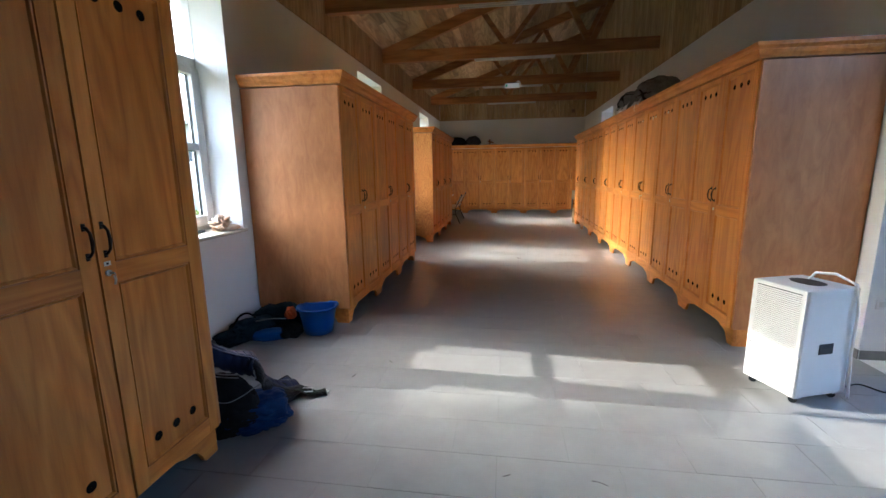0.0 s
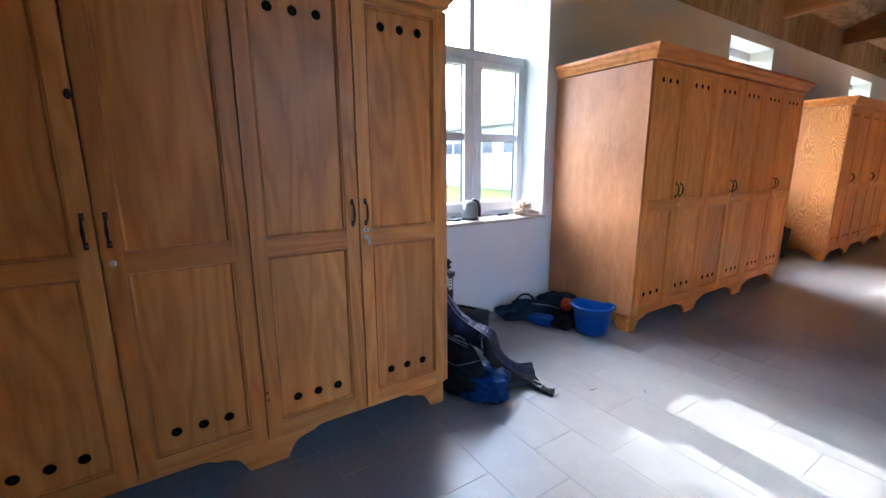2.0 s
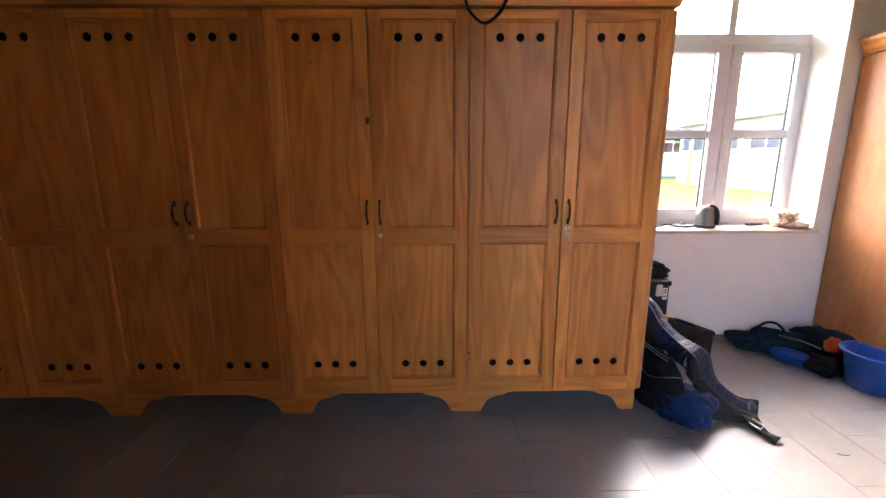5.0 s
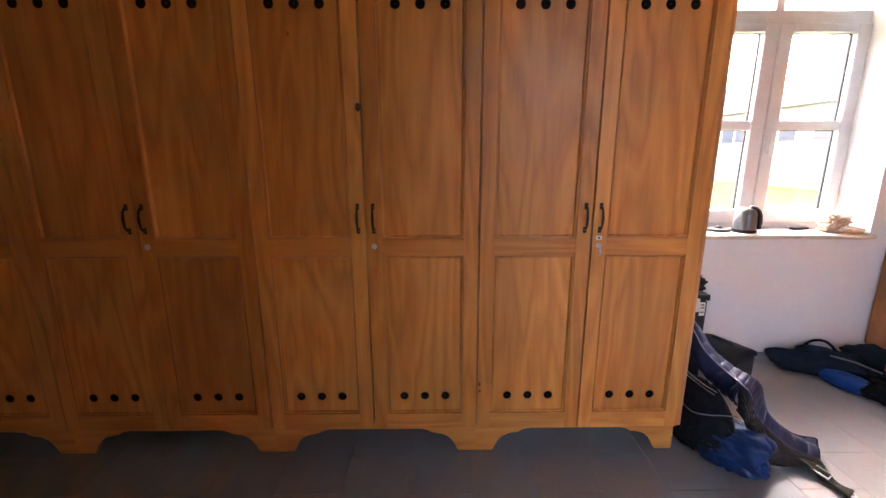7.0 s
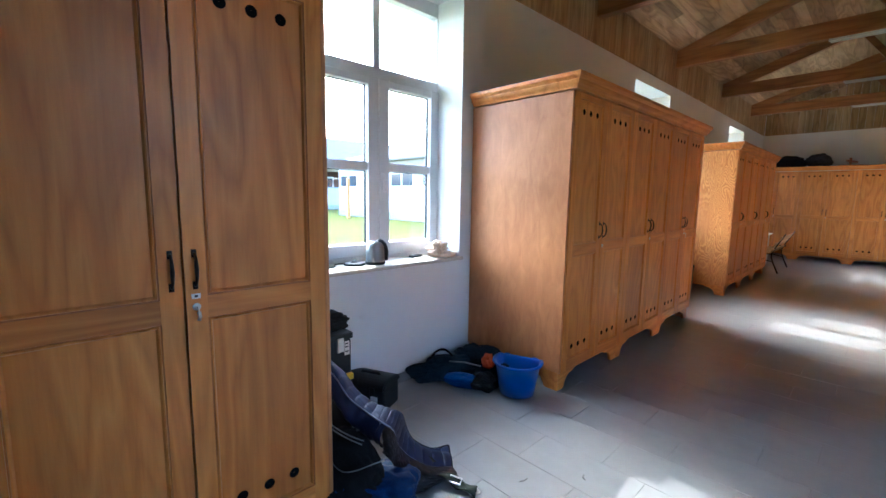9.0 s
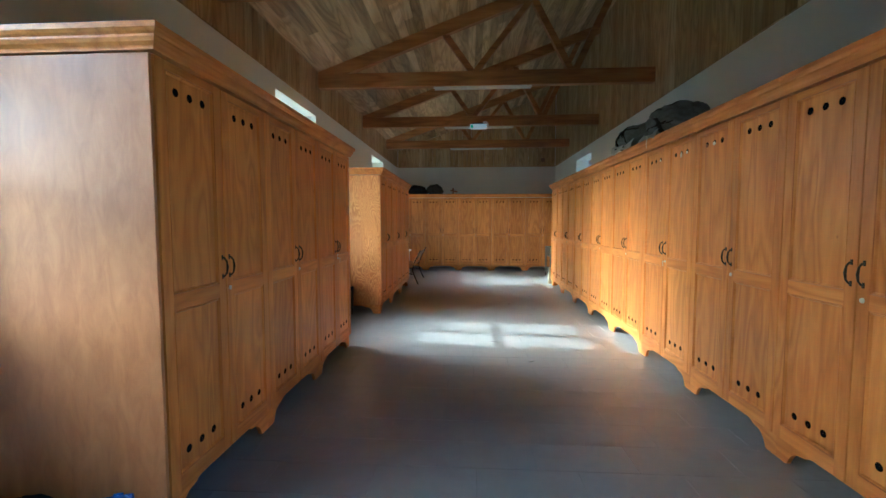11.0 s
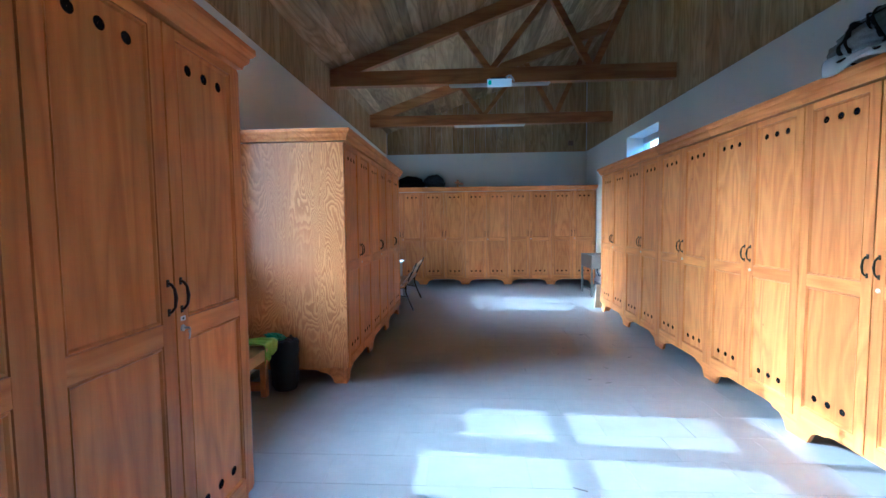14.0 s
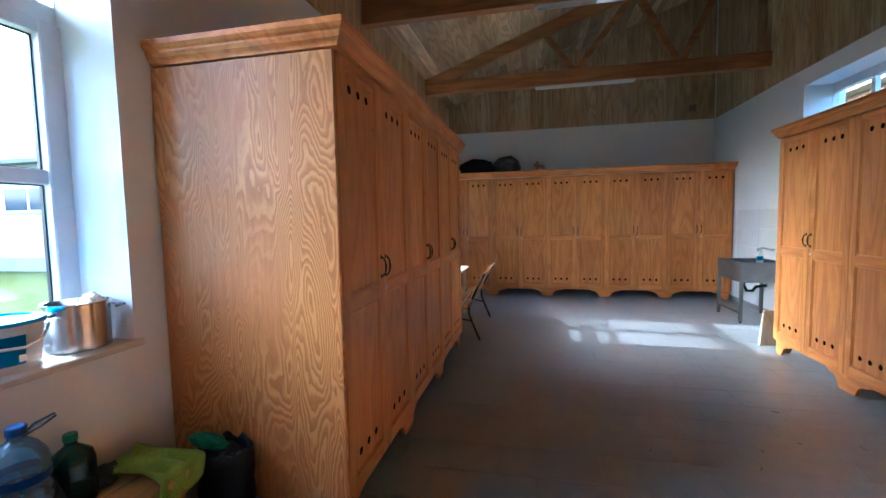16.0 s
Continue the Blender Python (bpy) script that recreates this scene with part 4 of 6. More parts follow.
CREST = [(-1.95, 1.96, 0.66), (-1.75, 2.0, 0.6), (-1.64, 2.03, 0.5), (-1.54, 2.08, 0.437), (-1.452, 2.106, 0.414), (-1.45, 2.158, 0.365), (-1.45, 2.19, 0.28), (-1.445, 2.26, 0.19), (-1.43, 2.39, 0.085), (-1.405, 2.526, 0.032)]
HEM = [(-0.12, 0.12, 0), (-0.13, 0.13, 0), (-0.14, 0.14, 0), (-0.17, 0.18, 0), (-0.18, 0.19, 0), (-0.19, 0.15, 0), (-0.17, 0.14, 0)]
FOLD = 4 / 9


def ribs(u):
    return abs(math.sin(u * 20 * math.pi)) ** 0.4


def rug_back(u, v):
    """The quilted outside: from the crest down the far side to the floor."""
    p = along(CREST, u)
    way = along(HEM, u)
    q = p + way * v
    q.z = max(p.z - (0.07 - 0.03 * u) * v ** 1.6 + 0.03 * math.sin(v * math.pi) * (1 - u) + 0.008 * math.sin(v * 7 + u * 5), 0.014 + 0.05 * max(0.0, u - 0.92) * math.sin(v * 6))
    q.z += 0.007 * ribs(u) * min(1.0, v * 6, (1.03 - v) * 12)
    return q


def rug_roll(u, v):
    """The satin rolled edge along the upper part, turning under itself."""
    w = u * FOLD
    p = along(CREST, w)
    a = v * 2.6
    q = p + Vector((0.25, -0.97, 0)) * (0.055 * math.sin(a)) + Vector((0.0, 0.02, -0.085 * (1 - math.cos(a)) * 0.62))
    q.z += 0.008 * math.sin(u * 26 + v * 4) * math.sin(v * 3.1) + 0.004 * math.sin(u * 61)
    return q


def rug_lining(u, v):
    """The netted black lining that hangs below the crest of the lower part."""
    w = FOLD - 0.035 + u * (1.035 - FOLD)
    p = along(CREST, w)
    drop = min(0.17, p.z - 0.012) * (0.75 + 0.25 * min(1.0, u * 3.5))
    q = p + Vector((0.96, -0.2, 0)) * (0.05 * math.sin(v * 2.2) * (0.5 + u * 0.3) + 0.02 * math.sin(u * 8 + v * 2) * v)
    q.z = max(p.z - drop * v, 0.012)
    net = max(abs(math.sin((u * 9 + v * 4) * math.pi)), abs(math.sin((u * 9 - v * 4) * math.pi)))
    return q + Vector((0.9, -0.3, 0.2)) * 0.007 * net * min(1.0, v * 8)


rug = thing("quilted_rug", "dark navy quilted stable rug slumped over clothes", "horse rug")
part("quilt", sheet(rug_back, 220, 26, 0.01), NAVYQ, rug, "navy quilted outside", smooth=True)
part("rolled_edge", sheet(rug_roll, 110, 22, 0.008), NAVYQ, rug, "satin rolled edge", smooth=True)
part("lining", sheet(rug_lining, 130, 40, 0.008), NAVY, rug, "black netted lining", smooth=True)
for fn, a, b, mat, r in ((lambda t: rug_back(t, 1.0), 0.0, 1.0, BLACKC, 0.006), (lambda t: rug_back(t, 0.0), 0.0, 1.0, PIPING, 0.0035), (lambda t: rug_lining(t, 1.0), 0.0, 1.0, BLACKC, 0.006),
                         (lambda t: rug_back(1.0, t), 0.0, 1.0, BLACKC, 0.006), (lambda t: rug_lining(0.0, t), 0.0, 1.0, PIPING, 0.003)):
    bm = bmesh.new()
    tube(bm, [fn(a + (b - a) * i / 70) + Vector((0, 0, 0.005)) for i in range(71)], r, 6)
    part("binding", bm, mat, rug, smooth=True)
girth = thing("webbing_strap", "olive webbing strap with metal buckles on the floor", "strap")
ST = [(-1.5, 2.38, 0.1), (-1.42, 2.43, 0.06), (-1.34, 2.45, 0.035), (-1.27, 2.47, 0.025), (-1.2, 2.495, 0.006)]
part("webbing", sheet(lambda u, v: along(ST, u) + Vector((0.03, -0.05, 0.0)) * (v - 0.5) * 1.2 + Vector((0, 0, 0.012 * math.sin(u * 14 + v * 2))), 30, 4, 0.006), DKOLIVE, girth, smooth=True)
for x, y, z, r in ((-1.31, 2.455, 0.04, 30), (-1.215, 2.49, 0.014, 75)):
    bm = bmesh.new()
    tube(bm, [(-0.03, -0.02, 0), (0.03, -0.02, 0), (0.03, 0.02, 0), (-0.03, 0.02, 0), (-0.03, -0.02, 0)], 0.0045, 6)
    bmesh.ops.transform(bm, matrix=pose(x, y, z, 10, 8, r), verts=bm.verts[:])
    part("buckle", bm, STEEL, girth, "pale metal buckle", True)
for pts in ([(-1.66, 1.885, 0.36), (-1.58, 1.89, 0.275), (-1.5, 1.905, 0.25), (-1.435, 1.945, 0.27), (-1.405, 2.01, 0.285), (-1.4, 2.07, 0.28)],
            [(-1.7, 1.905, 0.44), (-1.62, 1.925, 0.415), (-1.54, 1.965, 0.385), (-1.48, 2.01, 0.365)],
            [(-1.7, 1.9, 0.43), (-1.62, 1.92, 0.4), (-1.54, 1.96, 0.37), (-1.48, 2.0, 0.35)]):
    bm = bmesh.new()
    tube(bm, [along(pts, i / 30) for i in range(31)], 0.003, 6)
    soft("jacket_piping", bm, GREYC, "pale piping cord lying over the heaped jackets", "cord", pose(0, 0, 0), "cords on the heap")

# corner pile against the next row of wardrobes
soft("backpack", lump((0.13, 0.32, 0.19), 41, 0.3, 2.1, 0.8), TEALC, "dark teal backpack lying in the corner under the window", "backpack", pose(-2.31, 3.36, 0, 0, 0, -20))
soft("holdall", lump((0.3, 0.15, 0.25), 43, 0.26, 2.1, 0.8), TEALC, "dark teal bag pushed against the wardrobe side", "bag", pose(-2.13, 3.63, 0, 0, 0, 6))
soft("dark_pack", lump((0.13, 0.12, 0.13), 45, 0.28, 2.0, 0.8), BLACKC, "small black pouch beside a backpack", "pouch", pose(-1.98, 3.43, 0, 0, 0, 40))
soft("blue_bag", lump((0.19, 0.075, 0.105), 47, 0.16, 1.6, 0.6), BLUEB, "small bright blue bag on the floor", "bag", pose(-2.1, 3.34, 0, 0, 0, 24))
soft("orange_cloth", lump((0.055, 0.05, 0.11), 53, 0.3, 2.4, 0.6), ORANGEC, "scrap of orange cloth on a navy bag", "cloth", pose(-1.98, 3.5, 0.15))
bm = bmesh.new()
tube(bm, [along([(-2.42, 3.2, 0.12), (-2.38, 3.28, 0.23), (-2.33, 3.34, 0.25), (-2.28, 3.38, 0.2)], i / 20) for i in range(21)], 0.014, 8, 0.5)
soft("backpack_strap", bm, BLACKC, "loose black strap over a backpack", "strap", pose(0.02, 0.0, -0.01))
bm = bmesh.new()
tube(bm, [(-2.2, 3.3, 0.19), (-2.1, 3.38, 0.19), (-2.0, 3.46, 0.165)], 0.006, 6)
soft("backpack_piping", bm, GREYC, "pale piping on a dark backpack", "cord", pose(0, -0.02, 0))

# ---- first window sill ----
def kettle(m):
    u = thing("kettle", "dull steel electric kettle with a black handle", "kettle", m)
    bm = bmesh.new()
    lathe(bm, [(0.073, 0.022), (0.073, 0.06), (0.071, 0.105), (0.067, 0.14), (0.057, 0.163), (0.04, 0.174), (0.001, 0.179)], 36)
    part("jug", bm, KETTLE, u, "dull steel jug", True)
    bm = bmesh.new()
    lathe(bm, [(0.001, 0.0), (0.073, 0.0), (0.078, 0.006), (0.077, 0.022), (0.073, 0.0225)], 36)
    part("foot", bm, BLACKP, u, smooth=True)
    bm = bmesh.new()
    tube(bm, [along([(0.016, 0.01, 0.178), (0.03, 0.04, 0.172), (0.045, 0.06, 0.14), (0.05, 0.068, 0.085), (0.046, 0.066, 0.03)], i / 16) for i in range(17)], 0.021, 12, 0.8)
    part("handle", bm, BLACKP, u, "broad black grip", True)
    bm = bmesh.new()
    prism(bm, [(-0.016, 0.125), (-0.01, 0.158), (0.01, 0.158), (0.016, 0.125)], "x", -0.076, -0.054)
    part("spout", bm, KETTLE, u)


kettle(pose(-2.6, 2.85, WZ0 + 0.0045))
kb = thing("cordless_stand", "round black cordless stand with its flex", "stand", pose(-2.66, 2.70, WZ0 + 0.0045))
bm = bmesh.new()
lathe(bm, [(0.001, 0.0), (0.078, 0.0), (0.082, 0.008), (0.076, 0.016), (0.03, 0.018), (0.022, 0.03), (0.012, 0.038), (0.001, 0.038)], 28)
part("plate", bm, BLACKP, kb, smooth=True)
bm = bmesh.new()
tube(bm, [(-0.06, -0.04, 0.006), (-0.08, -0.12, 0.005), (0.02, -0.18, 0.005), (0.05, -0.26, 0.005), (-0.03, -0.32, 0.005), (-0.06, -0.36, 0.005)], 0.0045, 6)
part("flex", bm, BLACKP, kb, smooth=True)
soft("plastic_bag", lump((0.075, 0.1, 0.14), 61, 0.5, 2.9, 1.3), CREAMB, "crumpled pale plastic bag on the window sill", "plastic bag", pose(-2.6, 3.5, WZ0 + 0.0045))
soft("bread_packet", lump((0.06, 0.1, 0.05), 63, 0.25, 2.4, 0.8), CREAMB, "small cream packet on the window sill", "packet", pose(-2.54, 3.57, WZ0 + 0.0045))
ph = thing("remote_control", "flat black handset on the window sill", "handset", pose(-2.7, 3.34, WZ0 + 0.0045, 0, 0, 12))
part("case", boxbm(-0.025, 0.025, -0.07, 0.07, 0.0, 0.016, 0.005), BLACKP, ph)

# ---- straps on top of the first row ----
for pts, w in (([(-1.56, 0.70, 2.389), (-1.46, 0.73, 2.38), (-1.435, 0.77, 2.30), (-1.435, 0.80, 2.23), (-1.44, 0.87, 2.18), (-1.435, 0.94, 2.22), (-1.435, 0.985, 2.30), (-1.46, 1.02, 2.38), (-1.56, 1.05, 2.389)], 0.022),
               ([(-1.58, 1.43, 2.389), (-1.455, 1.425, 2.388), (-1.436, 1.42, 2.36), (-1.436, 1.418, 2.30)], 0.026),
               ([(-1.58, 1.73, 2.389), (-1.455, 1.70, 2.388), (-1.436, 1.68, 2.36), (-1.436, 1.645, 2.305)], 0.026)):
    bm = bmesh.new()
    tube(bm, [along(pts, i / 40) for i in range(41)], w * 0.5, 6, 0.25)
    soft("black_strap", bm, BLACKC, "black webbing strap hanging over a wardrobe cornice", "strap", pose(0, 0, 0.003), "straps on the first row")
soft("dark_bag", lump((0.2, 0.55, 0.2), 71, 0.25), BLACKC, "dark bag lying on top of the wardrobes", "bag", pose(-1.85, 1.0, HTOP))

# ---- second window bay ----
def sill_bucket(m):
    u = thing("paint_bucket", "white plastic bucket with a bright blue lid and label", "bucket", m)
    bm = bmesh.new()
    lathe(bm, [(0.001, 0.0), (0.115, 0.0), (0.12, 0.008), (0.135, 0.165), (0.14, 0.166), (0.14, 0.178), (0.132, 0.179)], 36)
    part("tub", bm, WHITEP, u, smooth=True)
    bm = bmesh.new()
    lathe(bm, [(0.001, 0.184), (0.125, 0.184), (0.13, 0.192), (0.142, 0.19), (0.145, 0.176), (0.141, 0.175)], 36)
    part("lid", bm, CYANP, u, "bright blue lid", True)
    bm = bmesh.new()
    n = 12
    lo, hi = [], []
    for i in range(n + 1):
        t = radians(-75 + 80 * i / n)
        lo.append(bm.verts.new((0.1235 * math.cos(t), 0.1235 * math.sin(t), 0.03)))
        hi.append(bm.verts.new((0.1335 * math.cos(t), 0.1335 * math.sin(t), 0.14)))
    for i in range(n):
        bm.faces.new((lo[i], lo[i + 1], hi[i + 1], hi[i]))
    bmesh.ops.solidify(bm, geom=bm.faces[:], thickness=0.0008)
    part("label_band", bm, CYANP, u, "blue printed label", True)
    part("label_patch", boxbm(0.126, 0.1275, -0.012, 0.012, 0.04, 0.065), LABELW, u)
    bm = bmesh.new()
    tube(bm, [(-0.02, -0.142, 0.16), (0.06, -0.14, 0.13), (0.13, -0.07, 0.1), (0.152, 0.0, 0.095), (0.13, 0.07, 0.115), (0.06, 0.138, 0.145), (-0.02, 0.142, 0.16)], 0.006, 8)
    part("bail", bm, WHITEP, u, smooth=True)


sill_bucket(pose(-2.63, 8.1, WZ0 + 0.0045))
pot = thing("stock_pot", "tall stainless steel stock pot on the window sill", "pot", pose(-2.62, 8.385, WZ0 + 0.0045))
bm = bmesh.new()
lathe(bm, [(0.001, 0.0), (0.108, 0.0), (0.114, 0.006), (0.115, 0.2), (0.121, 0.203), (0.121, 0.207), (0.112, 0.206), (0.110, 0.01), (0.001, 0.008)], 40)
part("vessel", bm, POTSTEEL, pot, smooth=True)
for s in (-1, 1):
    bm = bmesh.new()
    tube(bm, [(s * 0.03 + 0.05, s * 0.105, 0.165), (s * 0.03 + 0.06, s * 0.145, 0.17), (-0.03 + s * 0.03, s * 0.15, 0.17), (-0.03 + s * 0.03, s * 0.11, 0.165)], 0.006, 8)
    part("handle", bm, POTSTEEL, pot, smooth=True)
soft("clear_bag", lump((0.05, 0.05, 0.08), 83, 0.4, 2.6, 0.9), WHITEP, "scrunched white plastic bag standing out of a pot", "plastic bag", pose(-2.57, 8.41, WZ0 + 0.165))


def wood_bench():
    u = thing("wooden_bench", "low varnished pine bench under the window", "bench", pose(-2.46, 7.1, 0))
    for x0, x1 in ((0.0, 0.173), (0.181, 0.355)):
        part("seat_plank", boxbm(x0, x1, 0, 1.37, 0.425, 0.46, 0.006, seg=2), BENCHWOOD, u)
    part("front_apron", boxbm(0.304, 0.326, 0.04, 1.33, 0.345, 0.424, 0.004), BENCHWOOD, u)
    part("back_apron", boxbm(0.02, 0.042, 0.04, 1.33, 0.345, 0.424, 0.004), BENCHWOOD, u)
    for y in (0.05, 0.67, 1.275):
        for x in (0.044, 0.248):
            part("leg", boxbm(x, x + 0.055, y, y + 0.055, 0, 0.424, 0.005), PINE, u)
        part("cross_rail", boxbm(0.1, 0.247, y + 0.012, y + 0.042, 0.05, 0.13, 0.004), PINE_H, u)


wood_bench()


def water_bottle(m):
    u = thing("water_bottle", "large clear blue plastic water bottle with a carrying strap", "water bottle", m, "water bottles on the bench")
    bm = bmesh.new()
    prof = [(0.001, 0.0), (0.062, 0.0), (0.074, 0.012)]
    for i in range(5):
        z = 0.03 + i * 0.038
        prof += [(0.078, z), (0.078, z + 0.016), (0.069, z + 0.027)]
    prof += [(0.077, 0.22), (0.077, 0.285), (0.071, 0.312), (0.05, 0.345), (0.03, 0.362), (0.024, 0.368), (0.024, 0.385)]
    lathe(bm, prof, 32)
    part("shell", bm, WATERB, u, smooth=True)
    bm = bmesh.new()
    lathe(bm, [(0.001, 0.41), (0.024, 0.41), (0.0275, 0.406), (0.0275, 0.382), (0.025, 0.38)], 24)
    part("cap", bm, BLUEP, u, "blue screw cap", True)
    bm = bmesh.new()
    lathe(bm, [(0.0782, 0.228), (0.0782, 0.256)], 32)
    bmesh.ops.solidify(bm, geom=bm.faces[:], thickness=0.0006)
    part("wrap_label", bm, BLUEP, u, "blue paper label", True)
    bm = bmesh.new()
    tube(bm, [(0.025, 0.0, 0.376), (0.06, 0.03, 0.4), (0.085, 0.06, 0.425), (0.07, 0.065, 0.428), (0.03, 0.03, 0.405), (0.0, 0.028, 0.376)], 0.004, 6)
    part("strap", bm, BLACKP, u, smooth=True)
    return u


wb = water_bottle(pose(-2.29, 7.93, 0.461))
copy_thing(wb, pose(-2.375, 7.785, 0.461, 0, 0, 50))
gb = thing("green_bottle", "dark green bottle standing on the bench", "bottle", pose(-2.37, 8.14, 0.461))
bm = bmesh.new()
lathe(bm, [(0.001, 0.0), (0.068, 0.0), (0.072, 0.008), (0.072, 0.16), (0.064, 0.19), (0.028, 0.218), (0.02, 0.225), (0.02, 0.25)], 28)
part("body", bm, DKGREEN, gb, smooth=True)
bm = bmesh.new()
lathe(bm, [(0.001, 0.268), (0.021, 0.268), (0.0235, 0.264), (0.0235, 0.242), (0.021, 0.24)], 20)
part("cap", bm, GREENP, gb, smooth=True)
soft("dark_pouch", lump((0.07, 0.09, 0.17), 87, 0.2), BLACKC, "dark cloth pouch on the bench", "pouch", pose(-2.38, 8.02, 0.461))


def towel_point(u, v):
    x = -0.16 + 0.42 * u - 0.05 * v * v
    y = -0.12 + 0.22 * v + 0.03 * math.sin(u * 3.2) + 0.01 * math.sin(v * 9 + u * 6)
    z = 0.012 + 0.024 * abs(math.sin(v * 8 + 1.3 * math.sin(u * 3))) + 0.014 * (1 + noise.noise(Vector((u * 4, v * 4, 2))))
    if x > 0.12:
        over = x - 0.12
        z -= over * 0.95 + 0.01
        x = 0.132 + 0.012 * math.sin(v * 13 + u * 2) + over * 0.06
    return Vector((x, y, z))


soft("green_towel", sheet(towel_point, 50, 40, 0.006), LIMEC, "lime green towel hanging over the bench edge", "towel", pose(-2.232, 8.35, 0.462))
soft("olive_cloth", lump((0.07, 0.13, 0.07), 91, 0.35, 2.6, 0.9), OLIVEC, "dark olive cloth beside a green towel", "cloth", pose(-2.39, 8.2, 0.461))
bn = thing("waste_bin", "waste bin lined with a crumpled black bag", "waste bin", pose(-2.075, 8.585, 0) @ Matrix.Diagonal((0.82, 0.68, 1.0, 1.0)))
bm = bmesh.new()
lathe(bm, [(0.001, 0.0), (0.115, 0.0), (0.12, 0.01), (0.14, 0.42), (0.133, 0.422), (0.112, 0.02), (0.001, 0.012)], 32)
part("drum", bm, BLACKP, bn, "black plastic drum", True)
bm = bmesh.new()
seg = 48
rows = []
LINER = [(0.124, 0.006), (0.136, 0.05), (0.139, 0.1), (0.142, 0.15), (0.144, 0.2), (0.146, 0.25), (0.148, 0.3), (0.15, 0.35), (0.153, 0.4), (0.152, 0.45), (0.144, 0.468), (0.13, 0.45), (0.122, 0.34)]
for i, (r, z) in enumerate(LINER):
    ring = []
    for k in range(seg):
        t = 2 * math.pi * k / seg
        p = Vector((math.cos(t), math.sin(t), 0))
        slack = abs(noise.noise(p * 3.1 + Vector((0, 0, z * 7)))) + 0.5 * abs(noise.noise(p * 6.5 + Vector((0, 0, z * 14 + 5))))
        ring.append(bm.verts.new(p * (r - 0.004 + (0.026 * slack if 0 < i < 10 else 0.004)) + Vector((0, 0, z + (0.028 * noise.noise(p * 3 + Vector((0, 0, 9))) if i > 7 else 0)))))
    rows.append(ring)
for a, b in zip(rows, rows[1:]):
    for k in range(seg):
        bm.faces.new((a[k], a[(k + 1) % seg], b[(k + 1) % seg], b[k]))
part("liner", bm, BINBAG, bn, "crumpled black plastic liner folded over the rim", True)
soft("bag_of_rubbish", lump((0.095, 0.078, 0.13), 93, 0.2, 2.2, 1.1), BINBAG, "black bag of rubbish filling a bin", "rubbish bag", pose(-2.075, 8.585, 0.345))
soft("green_bag", lump((0.1, 0.04, 0.06), 97, 0.35, 2.4, 1.2), GREENP, "crumpled green plastic bag lying over the rim of a bin", "plastic bag", pose(-2.15, 8.56, 0.47, 0, 14, 8))

# ---- third window bay: iron bench and table ----
def iron_bench():
    u = thing("garden_bench", "garden bench with black iron ends and wooden slats", "bench", pose(-1.42, 11.98, 0))
    L = 1.37
    for y in (0.06, L - 0.06):
        bm = bmesh.new()
        tube(bm, [(0.1, y, 0.0), (0.03, y, 0.16), (-0.03, y, 0.32), (-0.03, y, 0.42), (0.03, y, 0.56), (0.1, y, 0.7), (0.15, y, 0.8), (0.165, y, 0.83)], [0.016, 0.013, 0.014, 0.015, 0.013, 0.013, 0.012, 0.014], 8)
        tube(bm, [(-0.5, y, 0.0), (-0.45, y, 0.14), (-0.43, y, 0.28), (-0.44, y, 0.4), (-0.4, y, 0.425), (-0.2, y, 0.40), (-0.03, y, 0.40)], [0.016, 0.013, 0.013, 0.014, 0.014, 0.014, 0.014], 8)
        tube(bm, [(-0.43, y, 0.25), (-0.3, y, 0.3), (-0.17, y, 0.27), (-0.01, y, 0.24)], 0.01, 8)
        tube(bm, [(-0.3, y, 0.3), (-0.24, y, 0.36), (-0.2, y, 0.4)], 0.009, 8)
        part("iron_end", bm, IRON, u, "black cast iron end frame", True)
    for i in range(4):
        x = -0.44 + i * 0.108
        part("seat_slat", boxbm(x, x + 0.085, -0.12, L + 0.06, 0.422, 0.444, 0.005), BENCHWOOD, u)
    for z, x, h in ((0.484, -0.008, 0.036), (0.602, 0.018, 0.05), (0.735, 0.106, 0.05)):
        bm = boxbm(-0.011, 0.011, -0.12, L + 0.06, -h, h, 0.005)
        bmesh.ops.transform(bm, matrix=pose(x, 0, z, 0, 25, 0), verts=bm.verts[:])
        part("back_slat", bm, BENCHWOOD, u)


iron_bench()
tb = thing("table", "plain white-topped table under the window", "table", pose(-2.44, 12.2, 0))
part("tabletop", boxbm(0, 0.75, 0, 1.4, 0.72, 0.75, 0.006), WHITEP, tb)
for x, y in ((0.04, 0.05), (0.66, 0.05), (0.04, 1.3), (0.66, 1.3)):
    part("leg", boxbm(x, x + 0.045, y, y + 0.045, 0, 0.719, 0.003), STEEL, tb)
part("apron", boxbm(0.05, 0.695, 0.06, 0.08, 0.65, 0.719), WHITEP, tb)

